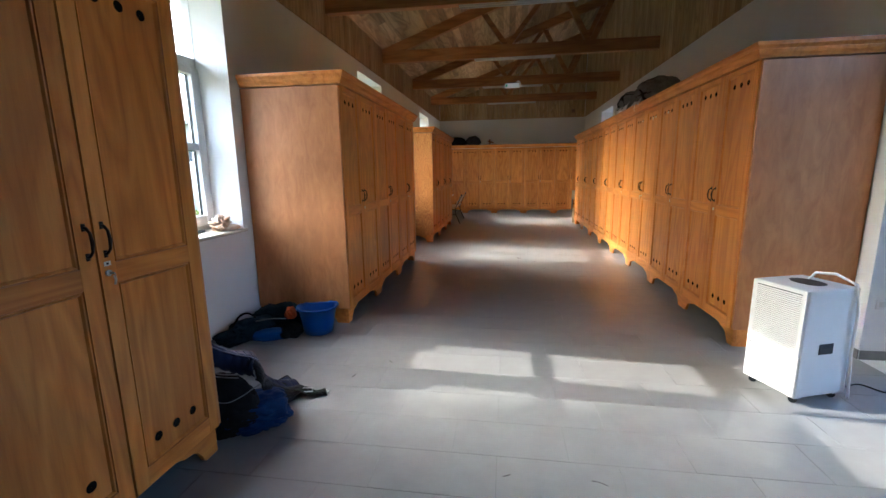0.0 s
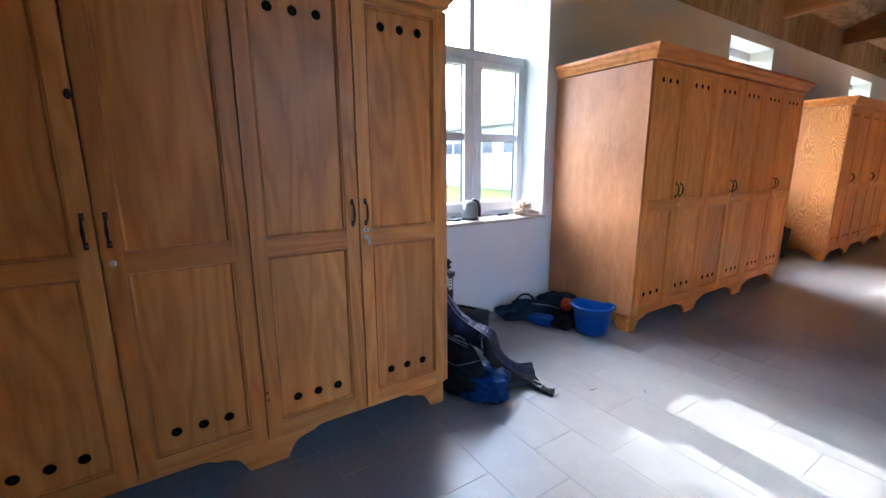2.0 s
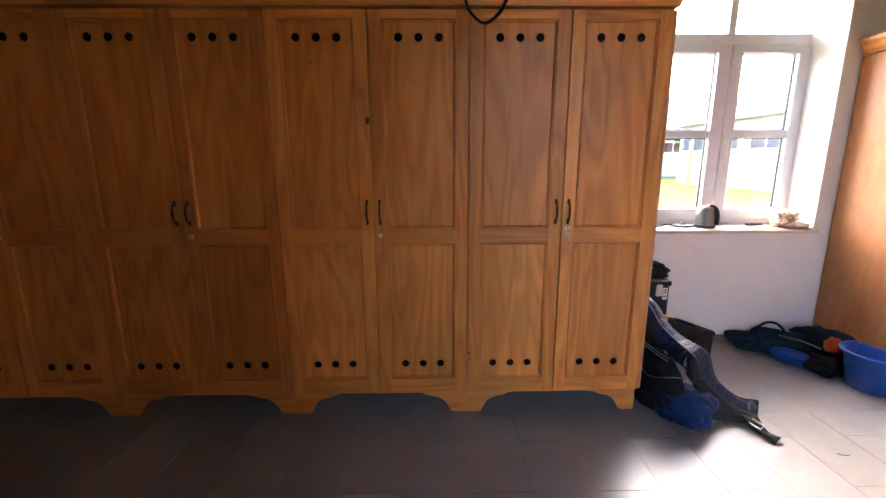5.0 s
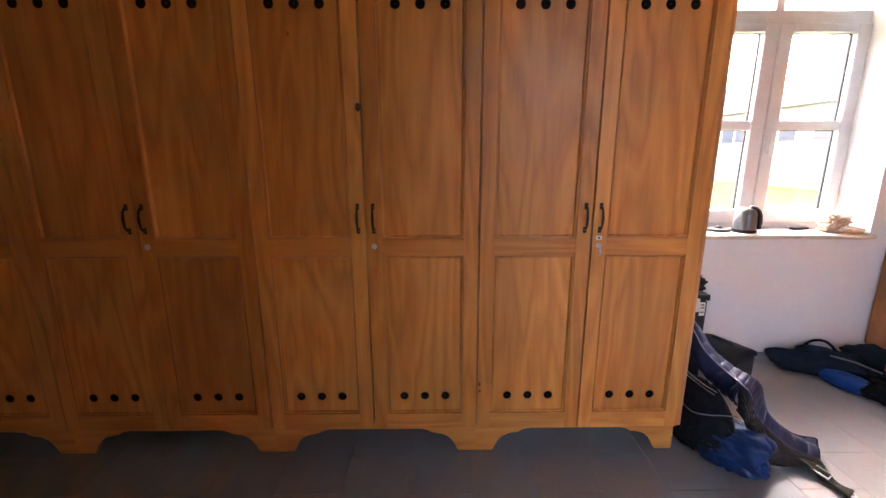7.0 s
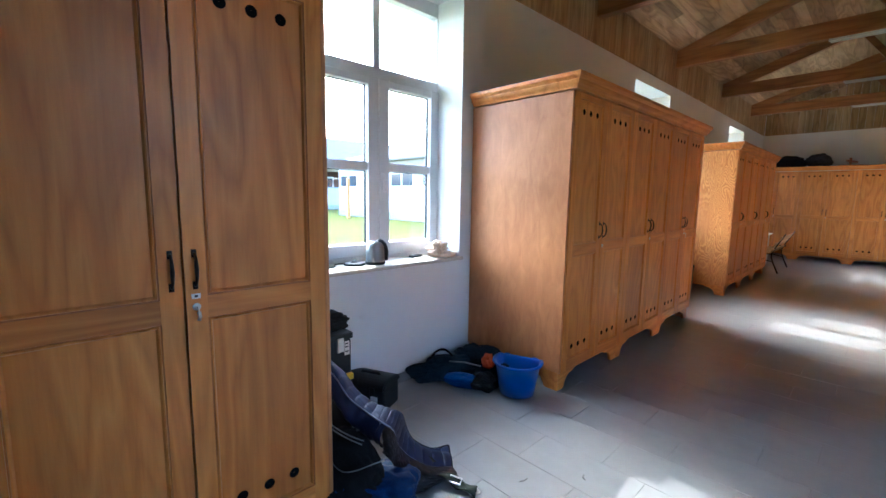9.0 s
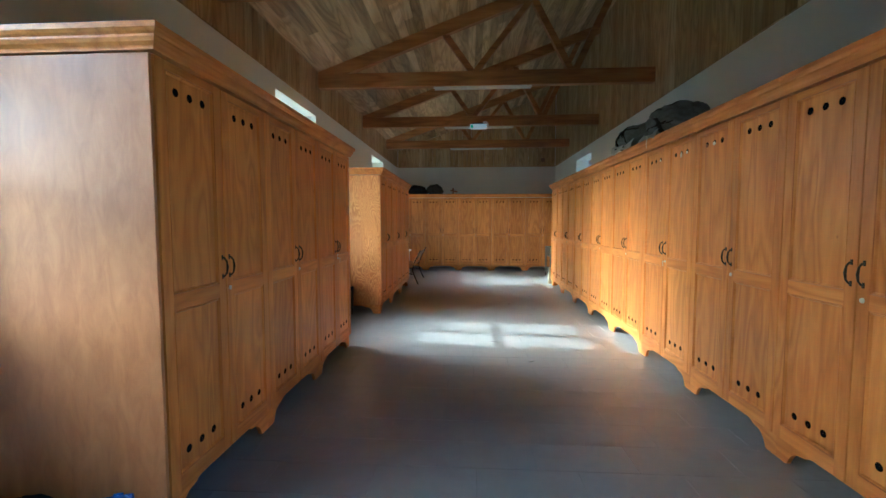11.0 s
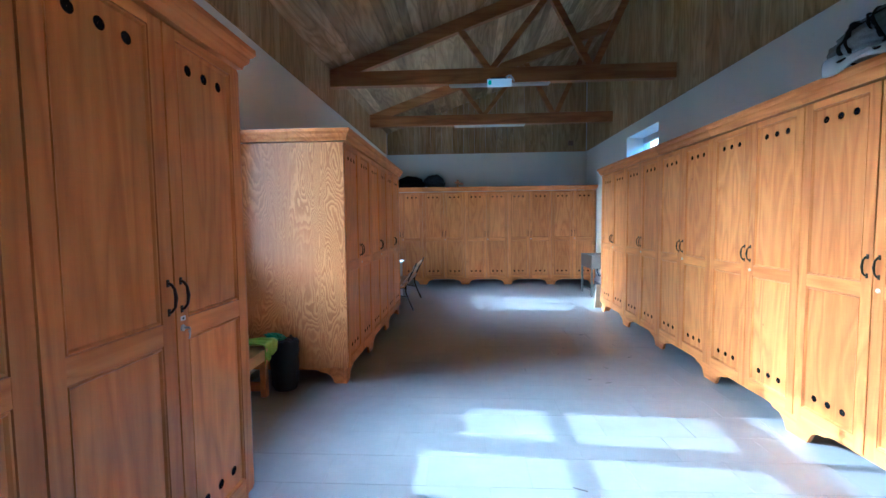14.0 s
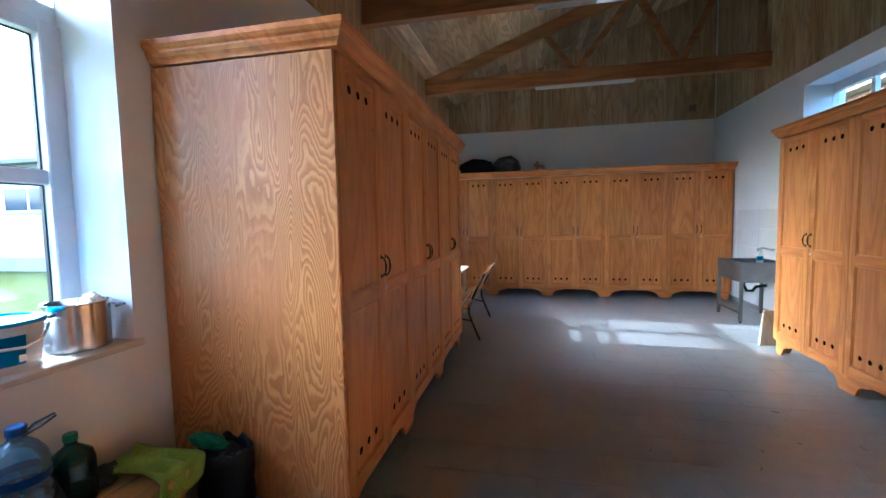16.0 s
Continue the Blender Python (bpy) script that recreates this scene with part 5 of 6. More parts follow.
# ---- sink corner ----
def sink():
    u = thing("utility_sink", "stainless steel utility sink on square legs", "sink", pose(2.09, 13.36, 0))
    W, L, H = 0.61, 0.74, 0.835
    bm = bmesh.new()
    o = [(0, 0), (W, 0), (W, L), (0, L)]
    i = [(0.05, 0.05), (W - 0.05, 0.05), (W - 0.05, L - 0.05), (0.05, L - 0.05)]
    lay = [[bm.verts.new((*p, z)) for p in q] for q, z in ((o, H - 0.27), (o, H), (i, H), (i, H - 0.22))]
    for a, b in zip(lay, lay[1:]):
        for k in range(4):
            bm.faces.new((a[k], a[(k + 1) % 4], b[(k + 1) % 4], b[k]))
    bm.faces.new(lay[-1])
    bm.faces.new(list(reversed(lay[0])))
    bmesh.ops.bevel(bm, geom=[e for e in bm.edges if e.calc_length() > 0.2], offset=0.006, segments=1, affect="EDGES")
    part("basin", bm, SINKSTEEL, u)
    for x in (0.0, W - 0.04):
        for y in (0.0, L - 0.04):
            part("leg", boxbm(x + .002, x + 0.042, y + .002, y + 0.042, 0.02, H - 0.271, 0.003), SINKSTEEL, u)
            part("foot", boxbm(x + 0.008, x + 0.034, y + 0.008, y + 0.034, 0.0, 0.0195, 0.003), BLACKP, u)
    part("stretcher", boxbm(0.012, 0.03, 0.044, L - 0.044, 0.12, 0.15, 0.002), SINKSTEEL, u)
    bm = bmesh.new()
    tube(bm, [(0.3, 0.6, H - 0.272), (0.3, 0.6, 0.44), (0.34, 0.6, 0.36), (0.42, 0.6, 0.36), (0.46, 0.6, 0.42), (0.6, 0.6, 0.44)], 0.022, 10)
    part("waste_pipe", bm, BLACKP, u, smooth=True)
    bm = bmesh.new()
    tube(bm, [(0.66, 0.55, 0.98), (0.58, 0.55, 0.98), (0.52, 0.55, 1.0), (0.47, 0.55, 1.0), (0.44, 0.55, 0.95)], 0.013, 10)
    tube(bm, [(0.61, 0.47, 0.98), (0.61, 0.55, 0.98), (0.61, 0.63, 0.98)], 0.016, 10)
    part("tap", bm, STEEL, u, "chrome wall tap", True)


sink()
jug = thing("spray_bottle", "white and blue plastic bottle on the sink edge", "bottle", pose(2.36, 13.46, 0.8355))
bm = bmesh.new()
lathe(bm, [(0.001, 0.0), (0.038, 0.0), (0.04, 0.01), (0.036, 0.1), (0.02, 0.14), (0.014, 0.15), (0.014, 0.17), (0.001, 0.172)], 20)
part("body", bm, WHITEP, jug, smooth=True)
bm = bmesh.new()
lathe(bm, [(0.0392, 0.03), (0.0375, 0.085)], 20)
bmesh.ops.solidify(bm, geom=bm.faces[:], thickness=-0.001)
part("wrap_label", bm, CYANP, jug, "blue printed label", True)
part("nozzle", boxbm(-0.05, 0.02, -0.012, 0.012, 0.172, 0.2, 0.004), WHITEP, jug)
crate = thing("wooden_board", "pale wooden board leaning beside the wardrobes", "board", pose(1.85, 12.3, 0, 0, 0, 8))
bm = boxbm(0.0, 0.42, 0.0, 0.025, 0.0, 0.42, 0.004)
bmesh.ops.transform(bm, matrix=pose(0, 0.0, 0, 8, 0, 0), verts=bm.verts[:])
part("plank", bm, CREAMW, crate)
bm = boxbm(0.02, 0.06, 0.026, 0.05, 0.0, 0.4, 0.004)
bmesh.ops.transform(bm, matrix=pose(0, 0.0, 0, 8, 0, 0), verts=bm.verts[:])
part("batten", bm, CREAMW, crate)

splash = tagged(new("splashback"), "white wall tiles behind the sink", "wall tiles", kind="structure")
for i in range(4):
    for j in range(5):
        bm = boxbm(XE - 0.012, XE - 0.0005, 12.2 + i * 0.7, 12.2 + i * 0.7 + 0.695, 0.08 + j * 0.298, 0.08 + j * 0.298 + 0.293, 0.001)
        part("wall_tile", bm, WHITEM, splash)

# ---- things on top of the wardrobes ----
def girdle(body, origin, ways, lift=0.004):
    """Points where rays from inside a soft body leave it, for bands that lie on its skin."""
    tree = BVHTree.FromBMesh(body)
    out = []
    for w in ways:
        hit = tree.ray_cast(Vector(origin), Vector(w).normalized())
        if hit[0] is not None:
            out.append(hit[0] + Vector(w).normalized() * lift)
    for k in range(3):
        out = [out[0]] + [(a + b * 2 + c) / 4 for a, b, c in zip(out, out[1:], out[2:])] + [out[-1]] if len(out) > 2 else out
    return out


def band(parent, body, origin, ways, r, flat, mat, label):
    pts = girdle(body, origin, ways)
    bm = bmesh.new()
    tube(bm, pts, r, 6, flat)
    part("strap", bm, mat, parent, label, True)


def ring_ways(y, e0, e1, slant=0.0, n=22):
    """Directions over the front of a body, from elevation e0 to e1 in degrees."""
    return [(-math.cos(radians(e0 + (e1 - e0) * i / n)), y + slant * i / n, math.sin(radians(e0 + (e1 - e0) * i / n))) for i in range(n + 1)]


def canvas_bag(name, m, size, seed, label, bands, loops):
    u = thing(name, label, "bag", m, "bags on the long row")
    body = lump(size, seed, 0.2, 1.4, 0.8, 5)
    for v in body.verts:
        t = v.co.y * 17 + 5 * noise.noise(v.co * 5 + Vector((seed, 0, 0)))
        fold = math.sin(t + v.co.z * 9) * min(1, v.co.z * 9)
        v.co += Vector((-v.co.x, 0, 0.5 * v.co.z)).normalized() * -0.011 * fold if v.co.z > 0.004 else Vector()
    org = (0.0, 0.0, size[2] * 0.35)
    for kind, ways, r in bands:
        band(u, body, org, ways, r, 0.25 if r > 0.012 else 0.8, BLACKC, kind)
    for y0, y1, z0, out in loops:
        a = girdle(body, org, [(-1, y0, z0)])[0]
        c = girdle(body, org, [(-1, y1, z0)])[0]
        mid = (a + c) / 2 + Vector((-out, 0, -out * 0.5))
        bm = bmesh.new()
        tube(bm, [along([a, a.lerp(mid, 0.7), mid, c.lerp(mid, 0.7), c], i / 20) for i in range(21)], 0.014, 6, 0.5)
        part("grab_handle", bm, BLACKC, u, "black carrying loop", True)
    part("body", body, GREYC, u, smooth=True)
    return u


big = canvas_bag("duffel_bag", pose(2.12, 6.55, HTOP, 0, 0, -4), (0.3, 0.37, 0.36), 5, "large grey canvas duffel bag on top of the wardrobes",
                 [("black piping", [(-1.0, 1.6 - 3.2 * i / 30, -0.08) for i in range(31)], 0.008), ("black piping", [(-1.0, 1.5 - 2.2 * i / 30, 0.5) for i in range(31)], 0.007),
                  ("black webbing strap", ring_ways(0.55, 30, 100), 0.03), ("black webbing strap", ring_ways(-0.75, 40, 120, 0.3), 0.018), ("black webbing strap", ring_ways(-0.55, -25, 8), 0.035)],
                 [(-0.5, -1.05, -0.02, 0.05)])
bm = sheet(lambda u, v: (-0.255 - 0.05 * v - 0.012 * math.sin(u * 9), 0.36 - 0.5 * u, 0.075 - 0.075 * v * (0.7 + 0.5 * u) + 0.012 * math.sin(u * 14 + v * 3)), 40, 10, 0.004)
part("flap", bm, FILM, big, "pale plastic lining hanging out", True)
small = canvas_bag("small_duffel_bag", pose(2.03, 7.36, HTOP, 0, 0, 8), (0.23, 0.38, 0.31), 9, "small grey canvas bag with black straps",
                   [("black webbing strap", ring_ways(0.5, -10, 95, 0.7), 0.026), ("black webbing strap", ring_ways(-0.35, -30, 80, 0.9), 0.024), ("black webbing strap", ring_ways(1.15, -35, 40, -0.5), 0.022), ("black webbing strap", ring_ways(0.1, 15, 100, 0.8), 0.018), ("black piping", [(-1.0, 1.7 - 3.2 * i / 30, 0.75) for i in range(31)], 0.008)],
                   [(1.1, 0.75, -0.25, 0.03), (0.05, -0.3, -0.25, 0.04)])
bm = sheet(lambda u, v: (-0.19 - 0.04 * math.sin(v * 2.2) + 0.012 * math.sin(u * 11), 0.28 - 0.5 * u, 0.09 - 0.09 * v + 0.02 * math.sin(u * 8 + v * 4)), 40, 12, 0.004)
part("flap", bm, FILM, small, "pale plastic lining", True)
bm = sheet(lambda u, v: (1.798 + 0.004 * math.sin(u * 7), 6.6 + (v - 0.5) * 0.03 * (1 - 0.7 * u), 2.42 - 0.13 * u), 16, 4, 0.002)
soft("bag_tag", bm, LABELW, "white paper tag hanging over the cornice", "tag", pose(0, 0, 0))
soft("black_bag", lump((0.36, 0.24, 0.29), 101, 0.22), BLACKC, "slumped black bag on top of the wardrobes", "bag", pose(-1.78, 15.42, HTOP))
soft("dark_grey_bag", lump((0.27, 0.22, 0.33), 103, 0.22), fabric("charcoal_cloth", (0.02, 0.02, 0.024), (0.07, 0.07, 0.08)), "charcoal grey bag on top of the wardrobes", "bag", pose(-1.18, 15.42, HTOP))
sr = thing("saddle_rack", "small brown wooden rack on top of the wardrobes", "rack", pose(-0.6, 15.4, HTOP))
part("foot_bar", boxbm(-0.22, 0.24, -0.03, 0.03, 0.0, 0.03, 0.004), LEATHER, sr)
bm = boxbm(-0.025, 0.025, -0.02, 0.02, 0.031, 0.2, 0.004)
part("upright", bm, LEATHER, sr)
bm = boxbm(-0.1, 0.12, -0.05, 0.05, 0.09, 0.13, 0.01)
bmesh.ops.transform(bm, matrix=pose(0.0, -0.071, 0, 0, 12, 0), verts=bm.verts[:])
part("arm", bm, LEATHER, sr)

# ---- dehumidifier ----
def dehumidifier():
    u = thing("dehumidifier", "white portable dehumidifier with a louvred front", "dehumidifier", pose(1.673, 3.044, 0, 0, 0, -70.5))
    W, D, H0, H = 0.36, 0.4, 0.05, 0.745
    part("casing", boxbm(0, W, 0.012, D, H0, H, 0.012, seg=2), WHITEM, u)
    part("front_panel", boxbm(0.004, W - 0.004, 0.0, 0.0115, H0 + 0.005, H0 + 0.27, 0.004), WHITEM, u)
    bm = bmesh.new()
    box(bm, 0.004, 0.028, 0.0, 0.0115, H0 + 0.272, H - 0.004)
    box(bm, W - 0.028, W - 0.004, 0.0, 0.0115, H0 + 0.272, H - 0.004)
    box(bm, 0.028, W - 0.028, 0.0005, 0.0115, H - 0.026, H - 0.004)
    part("grille_frame", bm, WHITEM, u)
    part("grille_back", boxbm(0.028, W - 0.028, 0.009, 0.0118, H0 + 0.273, H - 0.027), BLACKP, u, "dark filter behind the louvres")
    n = 30
    z0, z1 = H0 + 0.276, H - 0.03
    slat = None
    for i in range(n):
        z = z0 + (z1 - z0) * i / n
        if slat is None:
            slat = part("louvre", boxbm(0.028, W - 0.028, 0.001, 0.008, 0, 0.0085), WHITEM, u)
            slat.location.z = z
        else:
            o = slat.copy()
            scene.collection.objects.link(o)
            o.location.z = z
    bm = bmesh.new()
    vs = lathe(bm, [(0.001, 0.0), (0.075, 0.0), (0.08, 0.004), (0.001, 0.004)], 28)
    bmesh.ops.transform(bm, matrix=pose(W * 0.5, D * 0.55, H + 0.0005) @ Matrix.Diagonal((1.3, 1.0, 1, 1)), verts=vs)
    part("outlet", bm, BLACKP, u, "black air outlet", True)
    part("control_panel", boxbm(W + 0.0005, W + 0.006, 0.14, 0.25, 0.33, 0.4, 0.003), BLACKP, u, "dark control panel")
    part("display", boxbm(W + 0.0062, W + 0.008, 0.15, 0.24, 0.372, 0.392), SLATE, u)
    part("badge", boxbm(0.02, 0.05, -0.0012, -0.0002, H0 + 0.25, H0 + 0.258), BLACKP, u)
    bm = bmesh.new()
    tube(bm, [(W * 0.35, D * 0.75, H), (W * 0.4, D * 0.8, H + 0.05), (W * 0.7, D * 0.85, H + 0.065), (W * 1.0, D * 0.9, H + 0.02), (W * 1.06, D * 0.93, H - 0.15), (W * 1.04, D * 0.95, H - 0.42), (W * 1.05, D * 1.02, 0.02)], 0.009, 8)
    part("drain_hose", bm, WHITEP, u, smooth=True)
    for x in (0.04, W - 0.04):
        for y in (0.05, D - 0.05):
            bm = bmesh.new()
            vs = lathe(bm, [(0.001, -0.011), (0.023, -0.011), (0.025, 0.0), (0.023, 0.011), (0.001, 0.011)], 14)
            bmesh.ops.transform(bm, matrix=pose(x, y, 0.025, 90, 0, 40), verts=vs)
            c = part("castor", bm, BLACKP, u, smooth=True)
            part("castor_fork", boxbm(x - 0.03, x + 0.03, y - 0.026, y + 0.026, 0.042, 0.0495), STEEL, c)


dehumidifier()
bm = bmesh.new()
tube(bm, [along([(2.3, 3.0, 0.01), (2.42, 3.05, 0.006), (2.5, 2.95, 0.006), (2.62, 2.98, 0.006), (2.66, 2.9, 0.006)], i / 30) for i in range(31)], 0.005, 6)
soft("power_cord", bm, BLACKP, "black power cord on the floor", "cord", pose(0, 0, 0))
so = thing("wall_socket", "white wall socket in the passage", "socket", pose(2.82, 3.4995, 0.45))
part("plate", boxbm(-0.04, 0.04, -0.01, -0.0005, -0.04, 0.04, 0.004), WHITEP, so)
part("insert", boxbm(-0.022, 0.022, -0.0125, -0.0102, -0.022, 0.022, 0.002), WHITEM, so)

# ---- keys and stickers on some locks ----
def key_at(x, y, z, rz):
    u = thing("key", "small key hanging from a wardrobe lock", "key", pose(x, y, z, 0, 0, rz), "keys in the locks")
    part("shank", boxbm(-0.0015, 0.0015, -0.028, -0.006, -0.004, 0.004), STEEL, u)
    bm = bmesh.new()
    tube(bm, [(0.0, -0.03 + 0.001 * i, -0.002 - 0.012 * math.sin(i * 0.35) - 0.0008 * i) for i in range(10)], 0.002, 6)
    tube(bm, [(0.0, -0.026, -0.012), (0.004, -0.024, -0.03), (0.0, -0.022, -0.045)], 0.006, 6, 0.3)
    part("bow", bm, STEEL, u, smooth=True)


key_at(CW, 1.85 - 0.522 + 0.035, 1.115, 90)
key_at(CW, 8.72 - 1.8 - 0.516 + 0.035, 1.115, 90)
key_at(CD, 12.064 - 1.052 * 6 + 0.526 - 0.035 - 0.0, 1.115, -90)
for x, y, s in ((CW + 0.001, 1.85 - 0.522 + 0.035, 1), (CW + 0.001, 6.92 - 0.516 + 0.035, 1)):
    st = thing("sticker", "tiny white number sticker on a wardrobe door", "sticker", pose(x, y, 1.152), "stickers above the locks")
    part("paper", boxbm(0, 0.0008, -0.014, 0.014, -0.009, 0.009), LABELW, st)
    part("printed_bar", boxbm(0.0009, 0.0013, -0.005, 0.005, -0.004, 0.004), BLACKP, st)

# dark knots in the door stiles, and a small box on the end wall
for y, z, r in ((0.27, 1.731, 0.011), (0.82, 0.404, 0.006), (0.822, 0.365, 0.005)):
    bm = bmesh.new()
    vs = lathe(bm, [(0.0008, 0.0012), (r * 0.6, 0.001), (r, 0.0)], 14)
    bmesh.ops.transform(bm, matrix=Matrix.Diagonal((1, 1, 1.7, 1)) @ pose(0, 0, 0, 0, 90, 0), verts=vs)
    o = soft("wood_knot", bm, KNOT, "dark knot in a pine door stile", "knot", pose(CW + 0.0002, y, z), "knots in the pine")
jb = thing("junction_box", "small dark box on the boarded end wall", "junction box", pose(2.315, YN - 0.023, 3.54))
part("case", boxbm(-0.06, 0.06, -0.045, 0.0, -0.06, 0.06, 0.006), BROWNW, jb)

# scraps stuffed into some of the air holes
for k, (y, drop, w, mat) in enumerate(((5.489, 0.026, 0.017, LABELW), (5.911, 0.024, 0.016, LABELW), (6.015, 0.05, 0.011, LABELW), (6.437, 0.022, 0.012, LABELW), (5.593, 0.022, 0.015, LEATHER))):
    soft("paper_scrap", lump((0.005, w, drop), 120 + k, 0.3, 2.2, 0.8, 3), mat, "scrap of paper stuffed into an air hole" if mat is LABELW else "scrap of brown leather stuffed into an air hole",
         "paper scrap", pose(CD + 0.0085, y, 2.142 - drop * 0.8), "scraps in the air holes")

# ---- straw and dirt on the floor ----
rng = random.Random(12)
bm = bmesh.new()
for i in range(22):
    c = rng.choice([(0.0, 2.2), (1.2, 8.4), (0.6, 7.0), (-0.8, 2.4), (0.9, 9.0), (0.3, 1.2), (1.3, 9.6)])
    x, y = c[0] + rng.gauss(0, 0.5), c[1] + rng.gauss(0, 0.5)
    if not -1.3 < x < 1.75:
        continue
    a, l = rng.uniform(0, 6.28), rng.uniform(0.02, 0.08)
    d = Vector((math.cos(a), math.sin(a), 0))
    e = Vector((-d.y, d.x, 0)) * rng.uniform(-0.012, 0.012)
    tube(bm, [Vector((x, y, 0.0016)), Vector((x, y, 0.002)) + d * l * 0.5 + e, Vector((x, y, 0.0016)) + d * l], rng.uniform(0.0012, 0.0022), 5)
tagged(obj("straw_bits", bm, STRAW), "bits of straw and dirt scattered on the floor", "straw", kind="stuff")

# ---- outside ----
tagged(obj("ground", boxbm(-600, 600, -600, 600, -0.6, -0.3), GRASS), "short green lawn", "ground", kind="structure")


def house(name, label, x0, x1, y0, y1, h, ridge, wall_mat, wins, hip=0.0):
    """A low house with its ridge along x; windows in the wall that faces -y or +x."""
    u = thing(name, label, "house")
    part("wall", boxbm(x0, x1, y0, y1, 0.25, h), wall_mat, u)
    part("plinth", boxbm(x0 - 0.03, x1 + 0.03, y0 - 0.03, y1 + 0.03, -0.3, 0.25), PLINTH, u)
    bm = bmesh.new()
    o = 0.5
    ym = (y0 + y1) / 2
    prism(bm, [(y0 - o, h), (y1 + o, h), (y1 + o, h + 0.15), (ym, ridge), (y0 - o, h + 0.15)], "x", x0 - o, x1 + o)
    for v in bm.verts:
        if v.co.z > ridge - 0.01 and v.co.x < x0:
            v.co.x += hip
    part("roof", bm, ROOFT, u)
    for side, a, w, z0, z1 in wins:
        if side == "y":
            f = part("window", boxbm(a, a + w, y0 - 0.05, y0, z0, z1), WHITEP, u)
            for k in range(2):
                b = a + 0.1 + k * (w / 2 - 0.02)
                part("pane", boxbm(b, b + w / 2 - 0.16, y0 - 0.06, y0 - 0.051, z0 + 0.1, z1 - 0.1), DARKG, f)
        else:
            f = part("window", boxbm(x1, x1 + 0.05, a, a + w, z0, z1), WHITEP, u)
            for k in range(2):
                b = a + 0.1 + k * (w / 2 - 0.02)
                part("pane", boxbm(x1 + 0.051, x1 + 0.06, b, b + w / 2 - 0.16, z0 + 0.1, z1 - 0.1), DARKG, f)
    return u


house("white_house", "low white rendered house with a grey plinth and hipped roof", -33.0, -9, 20.0, 31, 4.0, 6.4, RENDERW,
      [("y", -29.05 + i * 3.6, 2.65, 2.08, 3.15) for i in range(-1, 5)], hip=6.0)


def stable_block():
    """A long block with an open gallery, a cross gable and a chimney."""
    u = thing("stable_block", "long stable block with an open gallery, cream gable and grey roof", "stable")
    part("back_wall", boxbm(-58.5, -49.0, 8, 62, -0.3, 4.6), BROWNW, u)
    bm = bmesh.new()
    prism(bm, [(-59.6, 4.5), (-45.5, 4.5), (-45.5, 4.72), (-52.5, 9.0), (-59.6, 4.72)], "y", 7.4, 62.6)
    part("roof", bm, ROOFT, u)
    part("lintel", boxbm(-46.6, -46.1, 8, 62, 4.2, 4.5), CREAMR, u)
    for i in range(14):
        y = 9.1 + i * 3.75
        part("pier", boxbm(-46.6, -46.15, y, y + (1.1 if i % 2 else 0.5), -0.3, 4.2), CREAMR, u)
    part("rail", boxbm(-46.5, -46.4, 8, 62, 3.36, 3.46), CREAMR, u)
    part("sill", boxbm(-46.6, -45.9, 8, 62, 2.26, 2.34), PLINTH, u)
    for i in range(9):
        f = part("window", boxbm(-49.0, -48.94, 9.0 + i * 5.6, 11.6 + i * 5.6, 2.0, 3.7), WHITEP, u)
        for k in range(2):
            part("pane", boxbm(-48.939, -48.93, 9.15 + i * 5.6 + k * 1.2, 10.25 + i * 5.6 + k * 1.2, 2.15, 3.55), DARKG, f)
    g = 4.3
    bm = bmesh.new()
    prism(bm, [(18.9 - g, 4.5), (18.9 + g, 4.5), (18.9, 8.4)], "x", -52, -46.0)
    part("gable", bm, CREAMR, u, "cream rendered gable")
    for side in (-1, 1):
        bm = bmesh.new()
        prism(bm, [(18.9, 8.42), (18.9 + side * (g + 0.6), 8.42 - (g + 0.6) * 0.907), (18.9 + side * (g + 0.6), 8.64 - (g + 0.6) * 0.907), (18.9, 8.64)], "x", -52.4, -45.5)
        part("gable_roof", bm, ROOFT, u)
        bm = bmesh.new()
        prism(bm, [(18.9, 8.3), (18.9 + side * (g + 0.6), 8.3 - (g + 0.6) * 0.907), (18.9 + side * (g + 0.6), 8.68 - (g + 0.6) * 0.907), (18.9, 8.68)], "x", -45.49, -45.42)
        part("barge_board", bm, PLINTH, u)
    c = part("chimney", boxbm(-53.2, -52.2, 27.0, 28.0, 8.0, 10.1), RENDERW, u)
    part("cap", boxbm(-53.35, -52.05, 26.8, 28.2, 10.1, 10.3), PLINTH, c)


stable_block()
# barn stretched south and raised to block sky light from door and window
shed = thing("timber_barn", "brown boarded barn with a grey roof, extended and raised to block sky light", "barn")
part("wall", boxbm(12, 22, 10.5, 64, -0.3, 6.2), BROWNW, shed)
bm = bmesh.new()
prism(bm, [(11.4, 6.2), (22.6, 6.2), (22.6, 6.4), (17, 10.6), (11.4, 6.4)], "y", 10.1, 64.4)
part("roof", bm, ROOFT, shed)
fence = thing("garden_wall", "white garden wall with thin posts across the lawn", "garden wall")
part("panel_wall", boxbm(-46.1, -46, -30, 34, 0.2, 2.25), RENDERW, fence)
part("plinth", boxbm(-46.13, -45.97, -30, 34, -0.3, 0.2), PLINTH, fence)
for i in range(11):
    part("post", boxbm(-45.96, -45.88, -30.15 + i * 6, -30.07 + i * 6, -0.3, 4.2), PLINTH, fence)
lp = thing("timber_post", "timber post standing on the lawn", "post", pose(-27.5, 17.6, -0.3))
part("shaft", boxbm(-0.09, 0.09, -0.09, 0.09, 0, 3.0, 0.01), BENCHWOOD, lp)
